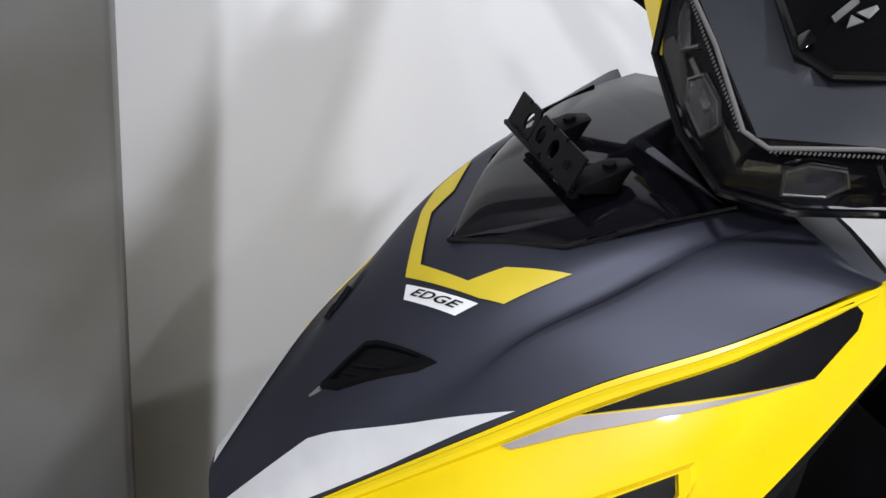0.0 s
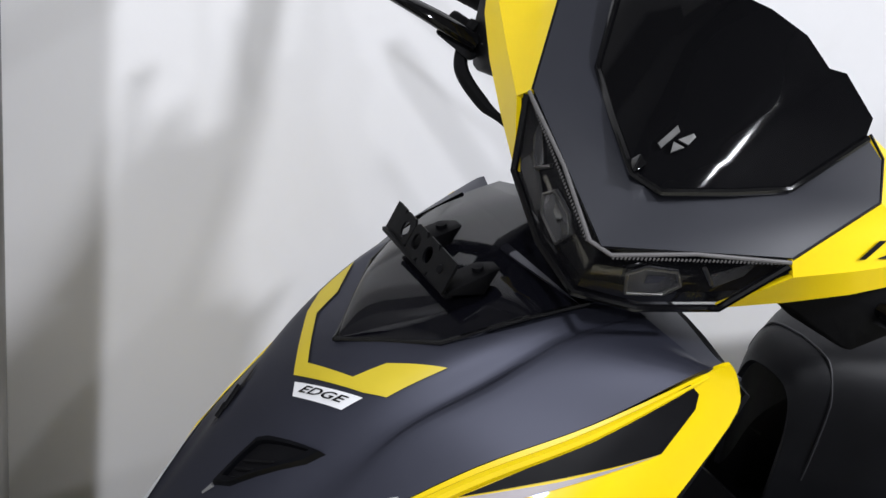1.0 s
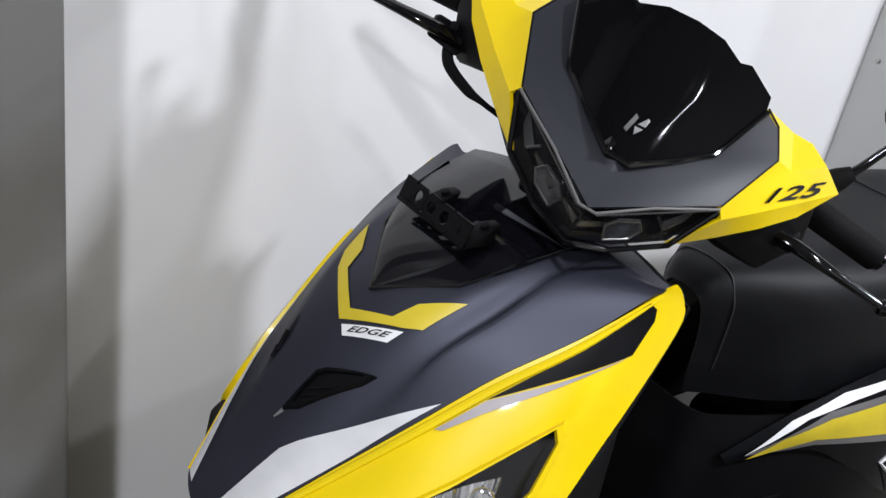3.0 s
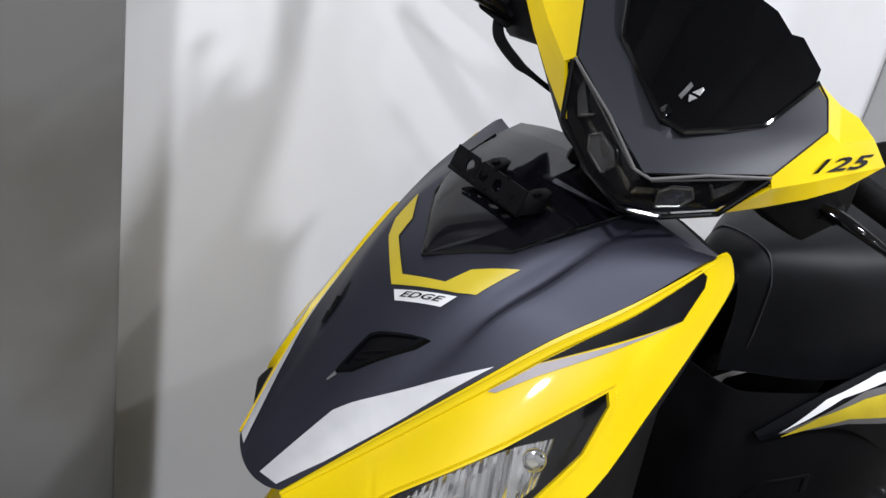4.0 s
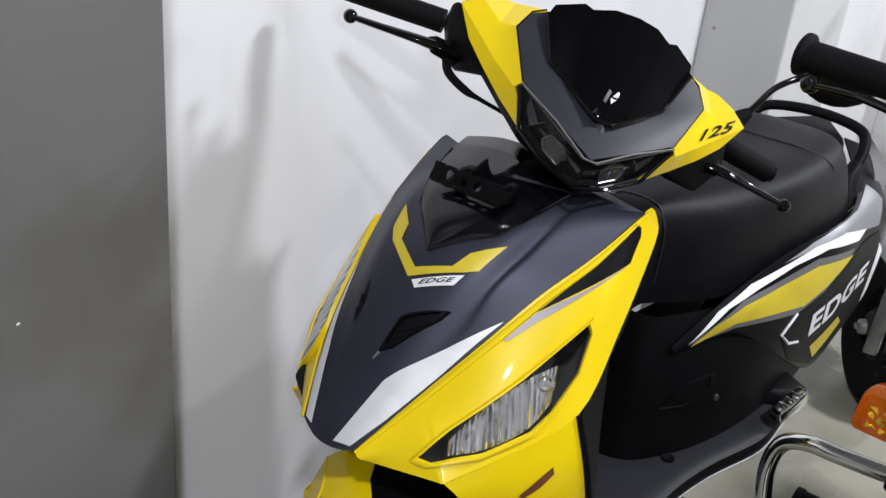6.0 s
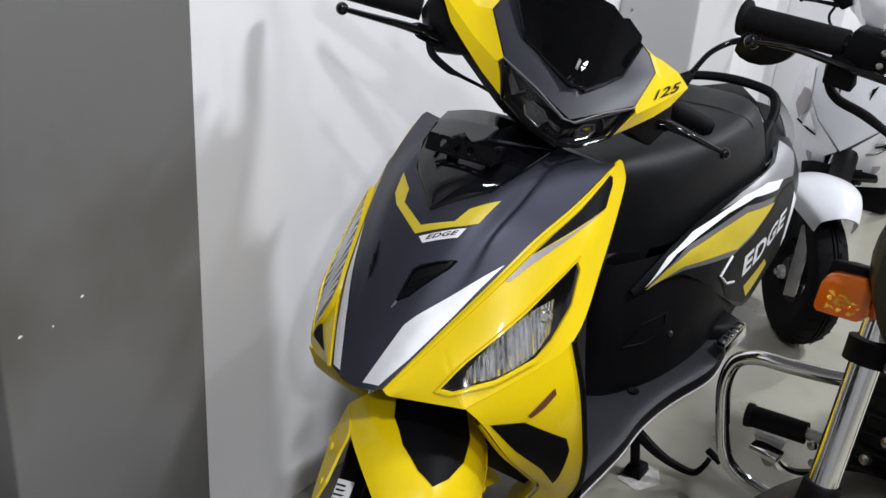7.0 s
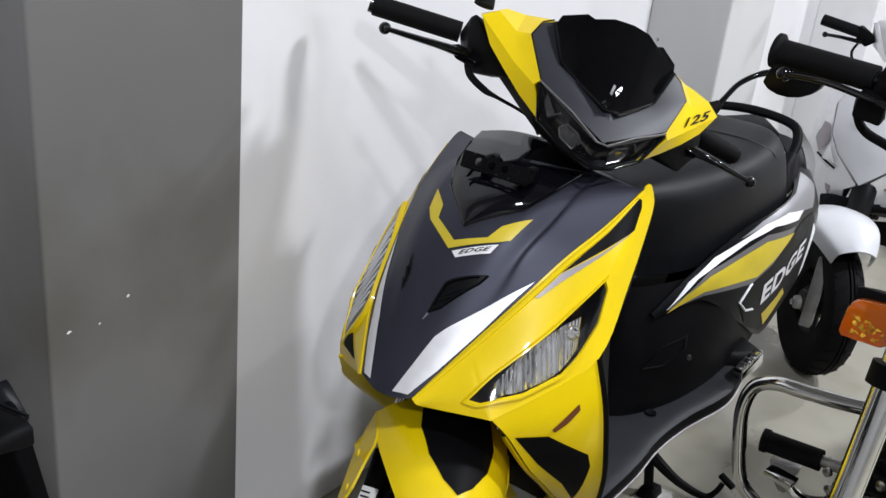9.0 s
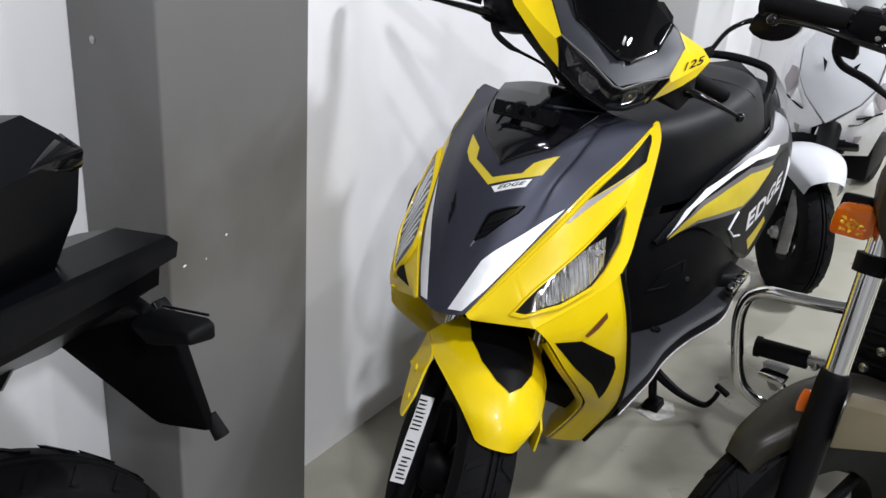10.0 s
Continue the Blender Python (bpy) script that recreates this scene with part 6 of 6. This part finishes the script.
for s in (1, -1):
    part("side_fairing", facets(wv(FLANK, s), ["a b B A", "b c C B", "c d D C", "d k E D", "d e k", "k G F E"], 0.005), SILVER, white, "silver-white side fairing", sharp=40)
    part("side_lamp", hull([(WM - s * x, y, z) for x, y, z in [(-0.172, 2.028, 0.596), (-0.160, 2.022, 0.655), (-0.126, 1.992, 0.652), (-0.120, 1.988, 0.600), (-0.146, 2.004, 0.556), (-0.150, 2.030, 0.610)]], 0.003), GREY_DECAL, white, "smoked side lamp")
    part("position_lamp", hull([(WM - s * x, y, z) for x, y, z in [(-0.132, 1.992, 0.546), (-0.116, 1.984, 0.594), (-0.086, 1.980, 0.540), (-0.110, 2.010, 0.560)]], 0.002), WHITE_DECAL, white)
    part("panel_gap", tube([(WM - s * x, y, z) for x, y, z in [(-0.150, 2.010, 0.556), (-0.110, 1.994, 0.536), (-0.084, 1.982, 0.528)]], 0.0032, 4, 6), BLACK_DECAL, white)
    part("shield_gap", tube([(WM - s * x, y, z) for x, y, z in [(-0.124, 2.000, 0.715), (-0.117, 1.990, 0.630), (-0.085, 1.982, 0.575), (-0.002, 1.960, 0.501)]], 0.0022, 4, 6, lin=True), DARK_GREY, white)
    part("panel_slit", hull([(WM - s * x, y, z) for x, y, z in [(-0.118, 2.016, 0.508), (-0.086, 2.006, 0.468), (-0.088, 2.012, 0.425), (-0.104, 2.016, 0.455), (-0.100, 2.030, 0.465)]], 0.001), GREY_DECAL, white)
    part("shield_slot", hull([(WM - s * x, y, z) for x, y, z in [(-0.058, 1.972, 0.705), (-0.040, 1.972, 0.690), (-0.040, 1.966, 0.655), (-0.048, 1.980, 0.680)]], 0.001), BLACK_DECAL, shield)
part("nose_cavity", hull([(0.108, 2.02, 0.395), (0.236, 2.02, 0.395), (0.112, 2.005, 0.478), (0.226, 2.005, 0.478), (0.100, 2.14, 0.40), (0.240, 2.14, 0.40), (0.100, 2.14, 0.50), (0.240, 2.14, 0.50), (0.165, 2.0, 0.486)], 0.006), ENGINE, white, "dark opening under the nose")
part("horn", lathe([(0.012, 0.0), (0.034, 0.004), (0.036, 0.012), (0.020, 0.016)], (0.200, 2.012, 0.435), (0, -1, 0), 20, False), GLOSS, white)
part("chrome_bracket", tube([(0.146, 2.000, 0.475), (0.140, 1.990, 0.440), (0.128, 1.985, 0.395)], [0.008, 0.005, 0.004], 5, 10), CHROME, white)
part("chrome_lip", tube([(0.232, 1.990, 0.500), (0.262, 1.996, 0.512), (0.290, 2.006, 0.540)], 0.005, 5, 8), CHROME, white)
part("splash_guard", hull([(0.10, 1.97, 0.456), (0.28, 1.97, 0.456), (0.10, 1.97, 0.444), (0.28, 1.97, 0.444), (0.08, 2.10, 0.40), (0.27, 2.10, 0.40), (0.08, 2.10, 0.38), (0.27, 2.10, 0.38), (0.060, 1.99, 0.44), (0.075, 1.96, 0.40)], 0.004), PLASTIC, white)
part("handlebar_cowl", hull([(0.055, 2.095, 0.952), (0.150, 2.080, 0.975), (0.265, 2.090, 0.955), (0.115, 2.060, 0.850), (0.210, 2.055, 0.830), (0.060, 2.110, 0.880), (0.270, 2.110, 0.870), (0.165, 2.030, 0.905), (0.200, 2.035, 0.930), (0.10, 2.18, 0.93), (0.24, 2.18, 0.93), (0.165, 2.16, 0.84)], 0.012), WHITE_PAINT, white, "white handlebar cowl")
part("cowl_band", hull([(0.058, 2.090, 0.945), (0.075, 2.083, 0.950), (0.120, 2.052, 0.846), (0.140, 2.050, 0.842), (0.075, 2.100, 0.880), (0.100, 2.075, 0.900)], 0.003), SILVER, white)
for s in (-1, 1):
    def sx(x):
        return x if s == -1 else 0.334 - x
    part("grip", tube([(sx(-0.085), 2.10, 0.927), (sx(0.030), 2.10, 0.909)], 0.0165, seg=14), RUBBER, white)
    part("switch_box", hull([(sx(0.025), 2.085, 0.930), (sx(0.070), 2.080, 0.912), (sx(0.080), 2.080, 0.890), (sx(0.055), 2.085, 0.872), (sx(0.022), 2.085, 0.892), (sx(0.025), 2.12, 0.930), (sx(0.075), 2.12, 0.900), (sx(0.030), 2.12, 0.885)], 0.003), PLASTIC, white)
    lv = part("brake_lever", tube([(sx(0.045), 2.070, 0.887), (sx(-0.010), 2.055, 0.892), (sx(-0.056), 2.065, 0.890)], [0.007, 0.005, 0.005], 5, 8), GLOSS, white)
    part("lever_ball", lathe([(0.004, -0.008), (0.008, -0.003), (0.008, 0.003), (0.004, 0.008)], (sx(-0.060), 2.066, 0.890), (0, 0, 1), 10, False), GLOSS, lv)
    part("brake_cable", tube([(sx(0.035), 2.075, 0.880), (sx(0.026), 2.07, 0.855), (sx(0.036), 2.07, 0.830), (sx(0.062), 2.08, 0.815)], 0.004, 6, 8), RUBBER, white)
    stem = part("mirror_stem", tube([(sx(0.108), 2.09, 0.955), (sx(0.112), 2.09, 0.985), (sx(0.096), 2.11, 1.09)], [0.012, 0.006, 0.005], 5, 8), PLASTIC, white)
    part("mirror", hull([(sx(0.03), 2.12, 1.08), (sx(0.10), 2.12, 1.08), (sx(0.03), 2.12, 1.14), (sx(0.10), 2.12, 1.14), (sx(0.065), 2.09, 1.11)], 0.005), PLASTIC, stem)
part("steering_stem", tube([(0.167, 2.13, 0.88), (0.18, 2.00, 0.50), (0.21, 1.80, 0.42)], [0.05, 0.035, 0.03], 5, 14), PLASTIC, white)
part("inner_core", hull([(0.02, 2.16, 0.42), (0.31, 2.16, 0.42), (0.04, 2.22, 0.80), (0.29, 2.22, 0.80), (0.06, 2.08, 0.52), (0.27, 2.08, 0.52), (0.167, 2.10, 0.78)], 0.01), PLASTIC, white)
part("floorboard", hull([(0.03, 2.18, 0.27), (0.30, 2.18, 0.27), (0.03, 2.65, 0.27), (0.30, 2.65, 0.27), (0.03, 2.18, 0.44), (0.30, 2.18, 0.44), (0.03, 2.65, 0.34), (0.30, 2.65, 0.34)], 0.015), PLASTIC, white)
part("rear_body", hull([(0.04, 2.60, 0.30), (0.29, 2.60, 0.30), (0.04, 2.62, 0.66), (0.29, 2.62, 0.66), (0.02, 3.25, 0.45), (0.31, 3.25, 0.45), (0.04, 3.35, 0.74), (0.29, 3.35, 0.74)], 0.03), WHITE_PAINT, white)
part("seat", hull([(0.06, 2.58, 0.68), (0.27, 2.58, 0.68), (0.05, 3.30, 0.75), (0.29, 3.30, 0.75), (0.07, 2.60, 0.75), (0.26, 2.60, 0.75), (0.06, 3.28, 0.82), (0.28, 3.28, 0.82)], 0.025), VINYL, white)
wheel(white, (0.167, 3.10, 0.208), (1, 0, 0), 0.208, 0.10, "rear_wheel", 5)

# ---- small things of the room ----


def screw_head(x, y, z, axis):
    s = part("wall_screw", lathe([(0.0055, 0.0), (0.0055, 0.002), (0.003, 0.0035)], (x, y, z), axis, 12, False), STEEL, at=(x, y, z))
    return tagged(s, "small metal screw head in the painted pillar", "screw", "pillar screws")


screw_head(-0.329, -0.3685, 1.008, (0, -1, 0))
screw_head(-0.351, 1.5305, 0.867, (0, -1, 0))
for x, y, z, w in ((-0.2005, -0.348, 0.713, 0.010), (-0.2060, -0.303, 0.707, 0.005), (-0.2110, -0.258, 0.728, 0.007)):
    c = part("paint_chip", hull([(x, y - w / 2, z), (x, y, z + 0.003), (x, y + w / 2, z + 0.001), (x, y, z - 0.002), (x + 0.0012, y, z)]), CHIP, at=(x, y, z))
    tagged(c, "tiny pale chip in the grey pillar paint", "paint chip", "chips on the pillar")
sheet = bmesh.new()
pts = [(0.105, 0.790), (0.160, 0.775), (0.190, 0.830), (0.165, 0.880), (0.110, 0.870)]
f0 = sheet.faces.new([sheet.verts.new((x, y, 0.0012)) for x, y in pts])
bmesh.ops.triangulate(sheet, faces=[f0])
bmesh.ops.subdivide_edges(sheet, edges=sheet.edges, cuts=3)
for v in sheet.verts:
    v.co.z += 0.002 * abs(noise.noise(v.co * 40))
tagged(part("plastic_sheet", sheet, FILM, at=(0.145, 0.83, 0)), "thin crumpled clear plastic under the stand foot", "plastic sheet")
